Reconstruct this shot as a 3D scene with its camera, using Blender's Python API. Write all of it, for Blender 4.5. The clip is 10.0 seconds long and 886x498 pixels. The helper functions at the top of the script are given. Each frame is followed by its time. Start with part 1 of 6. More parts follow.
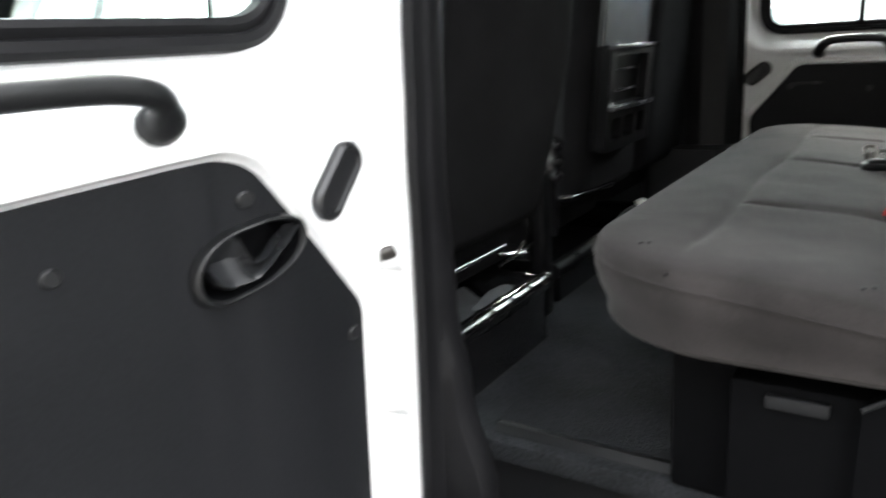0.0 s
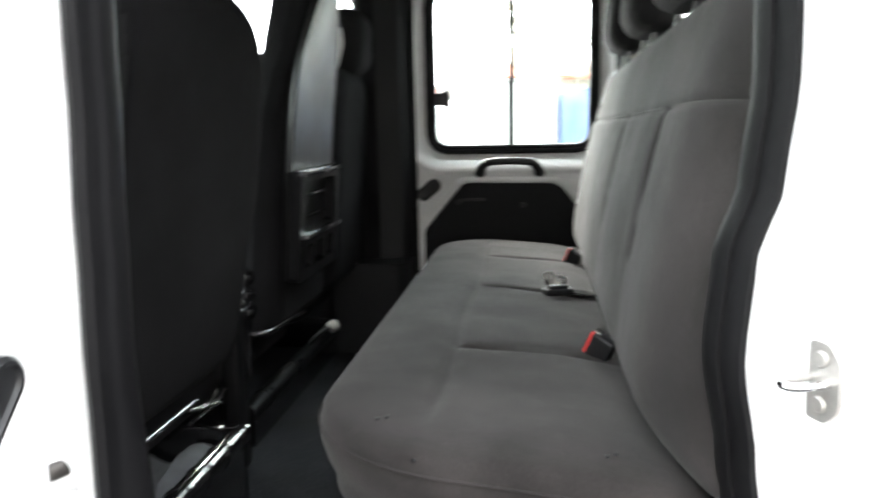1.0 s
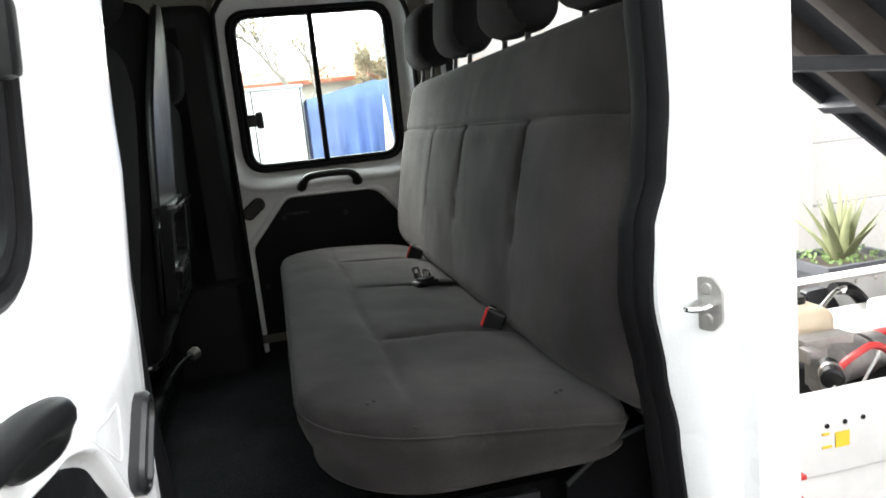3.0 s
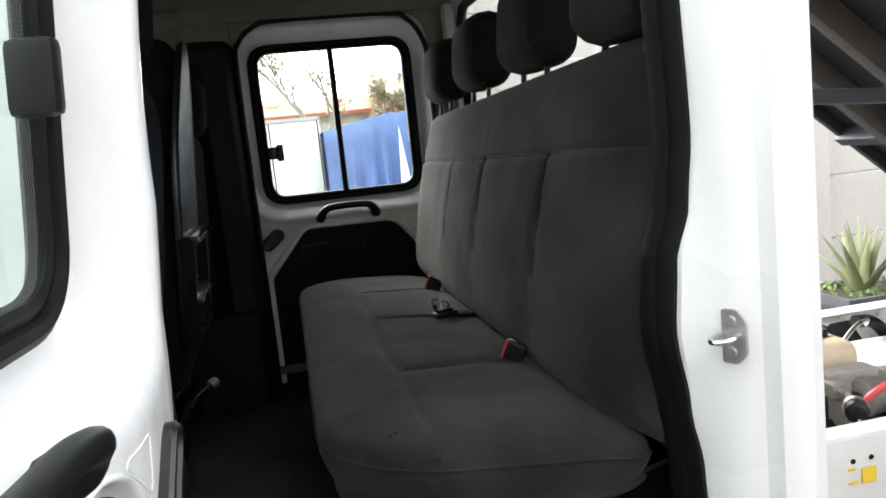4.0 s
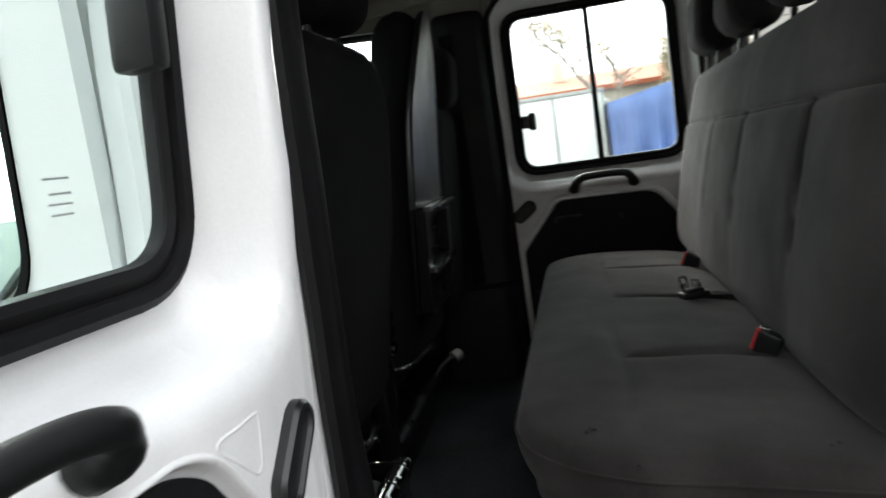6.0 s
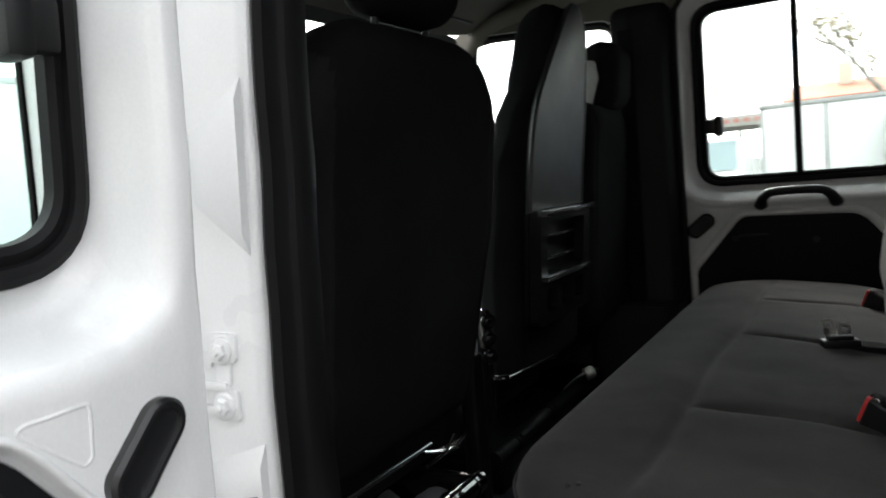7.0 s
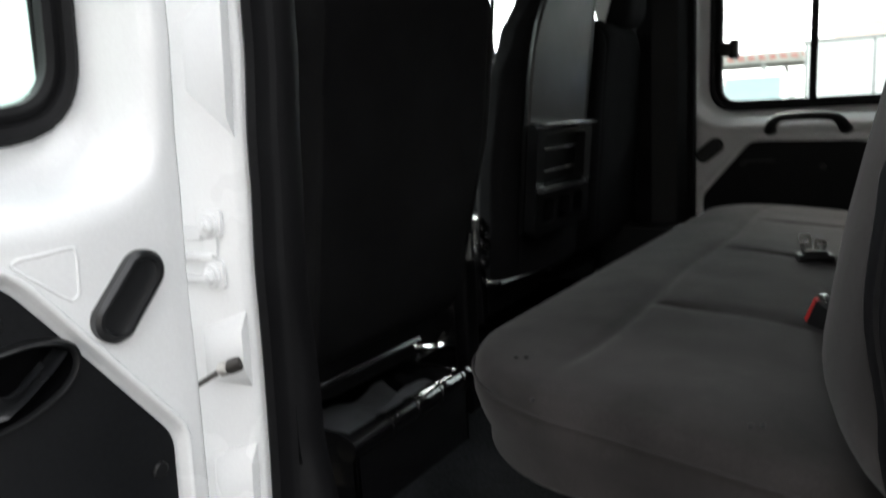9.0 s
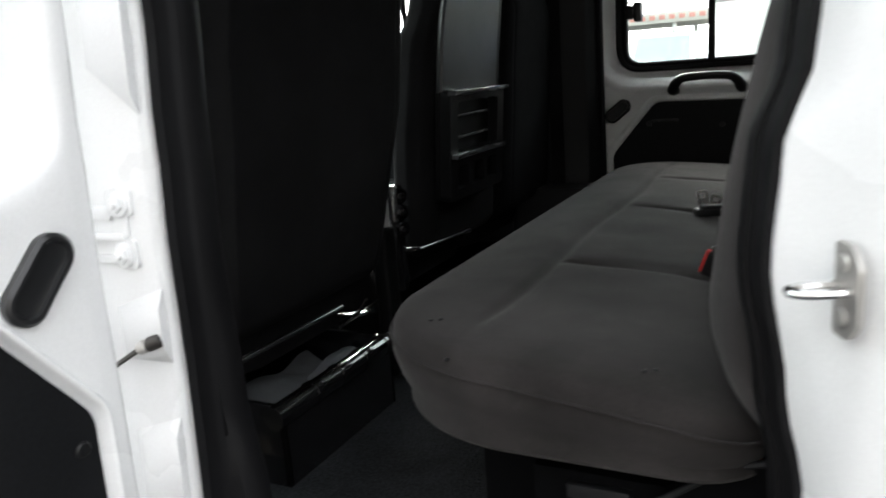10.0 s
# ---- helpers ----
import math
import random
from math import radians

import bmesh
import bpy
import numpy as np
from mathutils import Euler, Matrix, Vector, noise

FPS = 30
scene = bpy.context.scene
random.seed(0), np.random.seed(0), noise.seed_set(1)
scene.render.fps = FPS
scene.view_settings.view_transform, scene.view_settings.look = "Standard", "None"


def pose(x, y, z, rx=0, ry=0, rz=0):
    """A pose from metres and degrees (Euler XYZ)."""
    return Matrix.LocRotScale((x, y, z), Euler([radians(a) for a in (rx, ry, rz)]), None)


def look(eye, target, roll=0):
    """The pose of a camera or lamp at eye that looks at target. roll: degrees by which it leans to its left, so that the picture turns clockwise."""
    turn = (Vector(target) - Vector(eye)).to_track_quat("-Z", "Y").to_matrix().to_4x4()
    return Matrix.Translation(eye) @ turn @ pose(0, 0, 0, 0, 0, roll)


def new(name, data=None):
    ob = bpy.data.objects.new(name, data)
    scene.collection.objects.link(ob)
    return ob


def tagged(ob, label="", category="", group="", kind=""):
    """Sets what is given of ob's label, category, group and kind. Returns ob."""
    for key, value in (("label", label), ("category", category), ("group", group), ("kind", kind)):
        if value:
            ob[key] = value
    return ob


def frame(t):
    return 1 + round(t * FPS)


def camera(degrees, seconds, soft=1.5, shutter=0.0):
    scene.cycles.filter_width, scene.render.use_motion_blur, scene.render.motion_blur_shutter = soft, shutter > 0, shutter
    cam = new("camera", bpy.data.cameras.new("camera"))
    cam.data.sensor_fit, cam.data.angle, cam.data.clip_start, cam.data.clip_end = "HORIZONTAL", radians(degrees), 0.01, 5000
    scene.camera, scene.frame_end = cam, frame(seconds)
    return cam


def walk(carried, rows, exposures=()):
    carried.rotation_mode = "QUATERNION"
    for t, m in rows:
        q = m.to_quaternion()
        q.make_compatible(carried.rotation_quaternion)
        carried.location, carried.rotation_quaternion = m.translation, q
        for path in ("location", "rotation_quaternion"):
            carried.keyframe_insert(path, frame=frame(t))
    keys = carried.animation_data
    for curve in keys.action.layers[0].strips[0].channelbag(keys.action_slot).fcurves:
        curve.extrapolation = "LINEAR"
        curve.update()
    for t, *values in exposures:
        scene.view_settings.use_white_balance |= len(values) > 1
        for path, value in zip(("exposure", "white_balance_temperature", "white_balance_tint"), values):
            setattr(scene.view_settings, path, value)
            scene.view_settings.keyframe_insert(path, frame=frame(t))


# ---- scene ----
cam = camera(61.5, 10.0, soft=1.7, shutter=0.5)
PATH = [
    (0, (0.057, 0.153, 1.527), (-1.006, 1.764, 1.003), -3.5),
    (0.5, (0.007, 0.228, 1.561), (-0.717, 2.038, 1.115), -1.9),
    (1, (-0.066, 0.272, 1.606), (-0.307, 2.229, 1.273), -1.1),
    (1.5, (-0.18, 0.22, 1.628), (0.001, 2.175, 1.25), -6.2),
    (2, (-0.228, 0.156, 1.631), (0.065, 2.094, 1.231), -5.6),
    (2.5, (-0.307, 0.107, 1.646), (0.107, 2.022, 1.244), -5.8),
    (4, (-0.35, 0.09, 1.659), (0.038, 2.032, 1.38), -5.9),
    (4.5, (-0.348, 0.092, 1.657), (-0.032, 2.047, 1.376), -6.5),
    (5, (-0.34, 0.096, 1.652), (-0.201, 2.072, 1.376), -7.4),
    (5.5, (-0.302, 0.117, 1.636), (-0.389, 2.096, 1.361), -7.9),
    (7, (0.036, 0.383, 1.592), (-0.96, 2.108, 1.409), -4.9),
    (7.5, (0.182, 0.377, 1.57), (-1.008, 1.977, 1.407), -2.2),
    (8, (0.233, 0.375, 1.538), (-1.023, 1.93, 1.483), -3.7),
    (8.5, (0.224, 0.357, 1.549), (-1.004, 1.934, 1.473), -3.0),
    (9, (0.135, 0.359, 1.545), (-0.932, 2.012, 1.183), -3.1),
    (9.5, (0.063, 0.329, 1.535), (-0.818, 2.054, 1.04), -3.0),
    (10, (0.164, 0.342, 1.553), (-0.726, 2.071, 1.088), -4.4),
]
EXPOSURES = [(0, 4.2), (1.0, 4.45), (1.6, 4.25), (2.0, 4.0), (2.7, 3.65), (4.0, 2.95), (5.5, 2.75), (7.0, 2.6), (8.0, 2.85), (9.2, 2.82), (10.0, 3.0)]
walk(cam, [(t, look(eye, target, roll)) for t, eye, target, roll in PATH], EXPOSURES)


# ---- world, sun and exposure ----
world = bpy.data.worlds.new("overcast_sky")
scene.world = world
world.use_nodes = True
wn, wl = world.node_tree.nodes, world.node_tree.links
wn.clear()
sky = wn.new("ShaderNodeTexSky")
sky.sky_type, sky.sun_disc = "NISHITA", False
sky.sun_elevation, sky.sun_rotation = radians(42), radians(330)
sky.air_density, sky.dust_density, sky.ozone_density = 1.4, 2.0, 1.0
grey = wn.new("ShaderNodeHueSaturation")
grey.inputs["Saturation"].default_value = 0.10
bg = wn.new("ShaderNodeBackground")
bg.inputs["Strength"].default_value = 0.15
out = wn.new("ShaderNodeOutputWorld")
wl.new(sky.outputs["Color"], grey.inputs["Color"])
wl.new(grey.outputs["Color"], bg.inputs["Color"])
wl.new(bg.outputs["Background"], out.inputs["Surface"])

sun_data = bpy.data.lights.new("sun", "SUN")
sun_data.energy, sun_data.angle, sun_data.color = 0.9, radians(45), (1.0, 0.94, 0.86)
sun = new("sun", sun_data)
sun.matrix_world = look((-3.0, 5.2, 5.4), (0, 0, 0))


# ---- materials ----
def principled(name):
    m = bpy.data.materials.new(name)
    m.use_nodes = True
    return m, m.node_tree.nodes, m.node_tree.links, m.node_tree.nodes["Principled BSDF"]


def surface(name, base, rough=0.5, metal=0.0, spread=0.12, grain=40.0, patch=3.0, bump=0.15, depth=0.002, coat=0.0, gloss_spread=0.1, by_object=0.0, spec=0.5):
    """A procedural surface: grain and patches of colour, roughness that varies, and fine relief."""
    m, n, l, p = principled(name)
    co = n.new("ShaderNodeTexCoord")
    fine, wide = n.new("ShaderNodeTexNoise"), n.new("ShaderNodeTexNoise")
    fine.inputs["Scale"].default_value, fine.inputs["Detail"].default_value = grain, 5
    wide.inputs["Scale"].default_value, wide.inputs["Detail"].default_value = patch, 4
    for t in (fine, wide):
        l.new(co.outputs["Object"], t.inputs["Vector"])
    mix = n.new("ShaderNodeMath")
    mix.operation = "MULTIPLY_ADD"
    l.new(fine.outputs["Fac"], mix.inputs[0])
    mix.inputs[1].default_value = 0.5
    half = n.new("ShaderNodeMath")
    half.operation = "MULTIPLY"
    l.new(wide.outputs["Fac"], half.inputs[0])
    half.inputs[1].default_value = 0.5
    l.new(half.outputs[0], mix.inputs[2])
    ramp = n.new("ShaderNodeMapRange")
    ramp.inputs["From Min"].default_value, ramp.inputs["From Max"].default_value = 0.3, 0.7
    ramp.inputs["To Min"].default_value, ramp.inputs["To Max"].default_value = 1 - spread, 1 + spread
    l.new(mix.outputs[0], ramp.inputs["Value"])
    tint = n.new("ShaderNodeVectorMath")
    tint.operation = "SCALE"
    tint.inputs[0].default_value = base
    l.new(ramp.outputs["Result"], tint.inputs["Scale"])
    last = tint.outputs["Vector"]
    if by_object:
        info, vary = n.new("ShaderNodeObjectInfo"), n.new("ShaderNodeMapRange")
        vary.inputs["To Min"].default_value, vary.inputs["To Max"].default_value = 1 - by_object, 1 + by_object
        l.new(info.outputs["Random"], vary.inputs["Value"])
        again = n.new("ShaderNodeVectorMath")
        again.operation = "SCALE"
        l.new(last, again.inputs[0])
        l.new(vary.outputs["Result"], again.inputs["Scale"])
        last = again.outputs["Vector"]
    l.new(last, p.inputs["Base Color"])
    rr = n.new("ShaderNodeMapRange")
    rr.inputs["From Min"].default_value, rr.inputs["From Max"].default_value = 0.3, 0.7
    rr.inputs["To Min"].default_value, rr.inputs["To Max"].default_value = max(0.02, rough - gloss_spread), min(1, rough + gloss_spread)
    l.new(wide.outputs["Fac"], rr.inputs["Value"])
    l.new(rr.outputs["Result"], p.inputs["Roughness"])
    p.inputs["Metallic"].default_value = metal
    p.inputs["Coat Weight"].default_value = coat
    p.inputs["Coat Roughness"].default_value = 0.08
    p.inputs["Specular IOR Level"].default_value = spec
    if bump:
        b = n.new("ShaderNodeBump")
        b.inputs["Strength"].default_value, b.inputs["Distance"].default_value = bump, depth
        l.new(fine.outputs["Fac"], b.inputs["Height"])
        l.new(b.outputs["Normal"], p.inputs["Normal"])
    return m


def cloth(name, base, weave=900.0, spread=0.10, stain=0.34, sheen=0.02):
    """Woven seat cloth: fine crossed threads, worn and soiled patches, a soft sheen."""
    m, n, l, p = principled(name)
    co = n.new("ShaderNodeTexCoord")
    wave = n.new("ShaderNodeTexNoise")
    wave.inputs["Scale"].default_value, wave.inputs["Detail"].default_value = weave, 2
    mid = n.new("ShaderNodeTexNoise")
    mid.inputs["Scale"].default_value, mid.inputs["Detail"].default_value = 260, 3
    wide = n.new("ShaderNodeTexNoise")
    wide.inputs["Scale"].default_value, wide.inputs["Detail"].default_value = 5, 6
    for t in (wave, mid, wide):
        l.new(co.outputs["Object"], t.inputs["Vector"])
    a = n.new("ShaderNodeMapRange")
    a.inputs["From Min"].default_value, a.inputs["From Max"].default_value = 0.3, 0.7
    a.inputs["To Min"].default_value, a.inputs["To Max"].default_value = 1 - spread, 1 + spread
    l.new(mid.outputs["Fac"], a.inputs["Value"])
    b = n.new("ShaderNodeMapRange")
    b.inputs["From Min"].default_value, b.inputs["From Max"].default_value = 0.35, 0.68
    b.inputs["To Min"].default_value, b.inputs["To Max"].default_value = 1 - stain, 1 + stain
    l.new(wide.outputs["Fac"], b.inputs["Value"])
    soil = n.new("ShaderNodeTexNoise")
    soil.inputs["Scale"].default_value, soil.inputs["Detail"].default_value = 22, 6
    soil.inputs["Roughness"].default_value = 0.7
    l.new(co.outputs["Object"], soil.inputs["Vector"])
    marks = n.new("ShaderNodeMapRange")
    marks.inputs["From Min"].default_value, marks.inputs["From Max"].default_value = 0.58, 0.74
    marks.inputs["To Min"].default_value, marks.inputs["To Max"].default_value = 1.0, 1.0 + stain * 0.9
    l.new(soil.outputs["Fac"], marks.inputs["Value"])
    both, dusty = n.new("ShaderNodeMath"), n.new("ShaderNodeMath")
    both.operation = dusty.operation = "MULTIPLY"
    l.new(a.outputs["Result"], dusty.inputs[0])
    l.new(b.outputs["Result"], dusty.inputs[1])
    l.new(dusty.outputs[0], both.inputs[0])
    l.new(marks.outputs["Result"], both.inputs[1])
    tint = n.new("ShaderNodeVectorMath")
    tint.operation = "SCALE"
    tint.inputs[0].default_value = base
    l.new(both.outputs[0], tint.inputs["Scale"])
    l.new(tint.outputs["Vector"], p.inputs["Base Color"])
    p.inputs["Roughness"].default_value = 0.95
    p.inputs["Specular IOR Level"].default_value = 0.08
    p.inputs["Sheen Weight"].default_value = sheen
    p.inputs["Sheen Roughness"].default_value = 0.5
    bump = n.new("ShaderNodeBump")
    bump.inputs["Strength"].default_value, bump.inputs["Distance"].default_value = 0.35, 0.001
    l.new(wave.outputs["Fac"], bump.inputs["Height"])
    soft = n.new("ShaderNodeBump")
    soft.inputs["Strength"].default_value, soft.inputs["Distance"].default_value = 0.25, 0.01
    l.new(wide.outputs["Fac"], soft.inputs["Height"])
    l.new(bump.outputs["Normal"], soft.inputs["Normal"])
    l.new(soft.outputs["Normal"], p.inputs["Normal"])
    return m


def glazing(name, tint, rough=0.0):
    """Thin window glass: lets light through with a faint tint, and mirrors at a grazing look."""
    m, n, l, p = principled(name)
    n.remove(p)
    clear, shine, mix, face = (n.new("ShaderNodeBsdf" + k) if k in ("Transparent", "Glossy") else n.new("ShaderNode" + k) for k in ("Transparent", "Glossy", "MixShader", "LayerWeight"))
    power, gain = n.new("ShaderNodeMath"), n.new("ShaderNodeMath")
    power.operation, gain.operation = "POWER", "MULTIPLY_ADD"
    power.inputs[1].default_value = 5.0
    gain.inputs[1].default_value, gain.inputs[2].default_value = 0.5, 0.02
    clear.inputs["Color"].default_value = (*tint, 1)
    shine.inputs["Roughness"].default_value = rough
    face.inputs["Blend"].default_value = 0.5
    l.new(face.outputs["Facing"], power.inputs[0])
    l.new(power.outputs[0], gain.inputs[0])
    l.new(gain.outputs[0], mix.inputs[0])
    l.new(clear.outputs[0], mix.inputs[1])
    l.new(shine.outputs[0], mix.inputs[2])
    l.new(mix.outputs[0], n["Material Output"].inputs["Surface"])
    return m


PAINT = surface("white_body_paint", (0.77, 0.78, 0.785), 0.28, 0, 0.045, 300, 2, 0.02, 0.0005, coat=0.6, gloss_spread=0.05)
PRIMER = surface("satin_white_paint_inside", (0.70, 0.71, 0.71), 0.42, 0, 0.04, 160, 3, 0.05, 0.0006, coat=0.2)
RUBBER = surface("black_rubber", (0.0055, 0.0055, 0.0062), 0.5, 0, 0.25, 120, 6, 0.1, 0.0006, gloss_spread=0.1, spec=0.14)
PLASTIC = surface("grained_black_plastic", (0.007, 0.0074, 0.008), 0.42, 0, 0.15, 600, 4, 0.25, 0.0006, spec=0.3)
LEVER = surface("smooth_black_plastic", (0.011, 0.0115, 0.0125), 0.28, 0, 0.1, 60, 6, 0.04, 0.0004)
CARD = surface("black_trim_card", (0.0075, 0.0080, 0.0092), 0.6, 0, 0.35, 220, 2.5, 0.2, 0.0008, spec=0.13)
TRIM = surface("dark_grey_trim_plastic", (0.0092, 0.0098, 0.0108), 0.55, 0, 0.15, 500, 3, 0.2, 0.0006, spec=0.2)
BASEPLASTIC = surface("matt_black_base_plastic", (0.0026, 0.0027, 0.0031), 0.75, 0, 0.3, 90, 5, 0.2, 0.0008, spec=0.03)
SEATPLASTIC = surface("black_seat_plastic", (0.0042, 0.0043, 0.0047), 0.45, 0, 0.2, 200, 5, 0.2, 0.0006, spec=0.12)
# glossy, and paler than the tray so that the ledges' highlight lines show
LEDGEGLOSS = surface("pale_gloss_ledge_plastic", (0.05, 0.052, 0.054), 0.16, 0, 0.3, 24, 8, 0.05, 0.0006, coat=1.0, gloss_spread=0.08)
GREYPLASTIC = surface("worn_grey_plastic", (0.0095, 0.0102, 0.0112), 0.42, 0, 0.40, 18, 5, 0.08, 0.001, spec=0.4)
STEELBLACK = surface("gloss_black_steel", (0.006, 0.006, 0.0065), 0.14, 0, 0.2, 60, 5, 0.08, 0.001, coat=0.8, gloss_spread=0.05)
CARPET = surface("dark_carpet", (0.019, 0.0205, 0.0225), 0.95, 0, 0.95, 170, 6, 1.0, 0.006, spec=0.1)
LINER = surface("headliner_cloth", (0.15, 0.142, 0.122), 0.95, 0, 0.08, 500, 2, 0.2, 0.0008, spec=0.1)
STEEL = surface("zinc_steel", (0.62, 0.6, 0.57), 0.32, 1.0, 0.15, 80, 12, 0.1, 0.0006)
DARKSTEEL = surface("oiled_dark_steel", (0.042, 0.039, 0.036), 0.4, 0.5, 0.3, 60, 12, 0.1, 0.0006)
PLATESTEEL = surface("dull_plated_steel", (0.42, 0.41, 0.39), 0.42, 0.6, 0.2, 70, 14, 0.1, 0.0005)
ORANGE = surface("orange_tag", (0.16, 0.06, 0.015), 0.6, 0, 0.1, 60, 6, 0)
CHROME = surface("bright_steel", (0.75, 0.75, 0.75), 0.18, 1.0, 0.1, 60, 9, 0.04, 0.0004)
RED = surface("red_plastic", (0.50, 0.035, 0.035), 0.35, 0, 0.1, 60, 6, 0.05)
BENCH = cloth("grey_bench_cloth", (0.0236, 0.0212, 0.0208), stain=0.46, sheen=0.08)
BENCHSIDE = cloth("grey_bench_side_cloth", (0.022, 0.0215, 0.0215), sheen=0.04)
SEATCLOTH = cloth("black_seat_cloth", (0.0072, 0.0072, 0.0078), sheen=0.0)
SEATSIDE = cloth("black_seat_side_cloth", (0.0125, 0.0125, 0.013), sheen=0.01)
GLASS = glazing("pale_green_window_glass", (0.90, 0.96, 0.94))
CLEAR = glazing("clear_window_glass", (0.96, 0.97, 0.97))
CRUMPLE = surface("crumpled_grey_paper", (0.10, 0.105, 0.11), 0.8, 0, 0.25, 30, 9, 0.3, 0.003)
PAPER = surface("grey_paper", (0.42, 0.42, 0.41), 0.8, 0, 0.12, 30, 6, 0.2, 0.002)
INK = surface("grey_ink", (0.25, 0.28, 0.28), 0.6, 0, 0.05, 50, 5, 0)
ASPHALT = surface("asphalt", (0.055, 0.055, 0.056), 0.9, 0, 0.3, 60, 0.6, 0.6, 0.006)
CONCRETE = surface("cream_concrete", (0.44, 0.42, 0.39), 0.85, 0, 0.1, 30, 1.2, 0.3, 0.004, by_object=0.05)
# for the unseen wall; kept dark so that little light bounces into the cab
LIGHTBLOCK = surface("grey_light_block", (0.22, 0.215, 0.205), 0.9, 0, 0.15, 20, 0.7, 0.3, 0.004)
PIVOT = surface("polished_black_steel", (0.16, 0.16, 0.165), 0.12, 0.9, 0.2, 60, 5, 0.04, 0.0006, coat=1.0, gloss_spread=0.03)
CHASSIS = surface("white_chassis_paint", (0.66, 0.66, 0.65), 0.4, 0, 0.08, 25, 3, 0.08, 0.001)
TIPPER = surface("dark_grey_tipper_steel", (0.017, 0.019, 0.024), 0.5, 0.0, 0.25, 20, 2, 0.15, 0.002)
TIPPERRIB = surface("brown_grey_steel_beam", (0.060, 0.052, 0.046), 0.6, 0.0, 0.25, 20, 2, 0.15, 0.002)
CREAM = surface("cream_tank_plastic", (0.62, 0.52, 0.38), 0.45, 0, 0.12, 14, 4, 0.05)
GREYMETAL = surface("cast_aluminium", (0.35, 0.34, 0.33), 0.5, 0.7, 0.2, 40, 8, 0.25, 0.002)
YELLOW = surface("yellow_sticker", (0.75, 0.52, 0.04), 0.5, 0, 0.08, 40, 6, 0)
LEAF = surface("aloe_leaf", (0.19, 0.205, 0.105), 0.45, 0, 0.25, 12, 4, 0.1, 0.002, by_object=0.25)
SMALLLEAF = surface("small_leaf", (0.10, 0.16, 0.04), 0.6, 0, 0.3, 12, 4, 0.1, 0.002)
POT = surface("grey_planter", (0.055, 0.058, 0.066), 0.6, 0, 0.15, 40, 4, 0.15)
SOIL = surface("soil", (0.05, 0.04, 0.03), 0.95, 0, 0.4, 30, 4, 0.6, 0.01)
WHITEBOX = surface("white_box_body", (0.78, 0.77, 0.75), 0.4, 0, 0.04, 20, 0.8, 0.03)
TARP = surface("blue_tarpaulin", (0.105, 0.165, 0.38), 0.5, 0, 0.3, 3, 0.7, 0.25, 0.03)
ROOFTILE = surface("red_roof", (0.38, 0.12, 0.07), 0.85, 0, 0.2, 8, 0.4, 0.3, 0.02)
WALLPALE = surface("pale_render", (0.55, 0.5, 0.42), 0.85, 0, 0.1, 8, 0.4, 0.1)
BARK = surface("grey_brown_bark", (0.20, 0.175, 0.15), 0.9, 0, 0.3, 20, 2, 0.4, 0.01)
TWIGLEAF = surface("dry_brown_leaf", (0.33, 0.265, 0.17), 0.8, 0, 0.35, 3, 0.6, 0.1)
DARKGLASS = surface("dark_vehicle_glass", (0.30, 0.36, 0.37), 0.1, 0, 0.1, 4, 0.7, 0)
TYRE = surface("tyre_rubber", (0.02, 0.02, 0.02), 0.8, 0, 0.2, 60, 6, 0.3)
SIGNRED = surface("red_sign_paint", (0.50, 0.22, 0.19), 0.6, 0, 0.1, 20, 4, 0)


# ---- building helpers ----
WORLD_OF = {}


def thing(name, at, label="", category="", group="", kind=""):
    """An Empty at the thing's base, which parents its parts."""
    ob = new(name)
    ob.empty_display_size = 0.05
    ob.location = at
    WORLD_OF[ob] = Vector(at)
    return tagged(ob, label, category, group, kind)


def part(name, bm, material, parent=None, label="", smooth=True, category="", kind="", sharp=38):
    """Links a bmesh, built in world coordinates, as one mesh object under a thing or a part."""
    bmesh.ops.recalc_face_normals(bm, faces=bm.faces)
    base = Vector((0, 0, 0))
    if parent is not None:
        base = WORLD_OF[parent]
    bm.transform(Matrix.Translation(-base))
    me = bpy.data.meshes.new(name)
    bm.to_mesh(me)
    bm.free()
    for m in material if isinstance(material, (list, tuple)) else (material,):
        me.materials.append(m)
    if smooth:
        me.shade_smooth()
        me.set_sharp_from_angle(angle=radians(sharp))
    ob = new(name, me)
    if parent is not None:
        ob.parent = parent
    WORLD_OF[ob] = base
    return tagged(ob, label, category, "", kind)


def solo(name, bm, material, label, category, kind="", at=None, smooth=True):
    """A thing made of one mesh, with its origin at its base."""
    if at is None:
        lo = [min(v.co[i] for v in bm.verts) for i in range(3)]
        hi = [max(v.co[i] for v in bm.verts) for i in range(3)]
        at = Vector(((lo[0] + hi[0]) / 2, (lo[1] + hi[1]) / 2, lo[2]))
    bm.transform(Matrix.Translation(-Vector(at)))
    ob = part(name, bm, material, None, label, smooth, category, kind)
    ob.location = at
    WORLD_OF[ob] = Vector(at)
    return ob


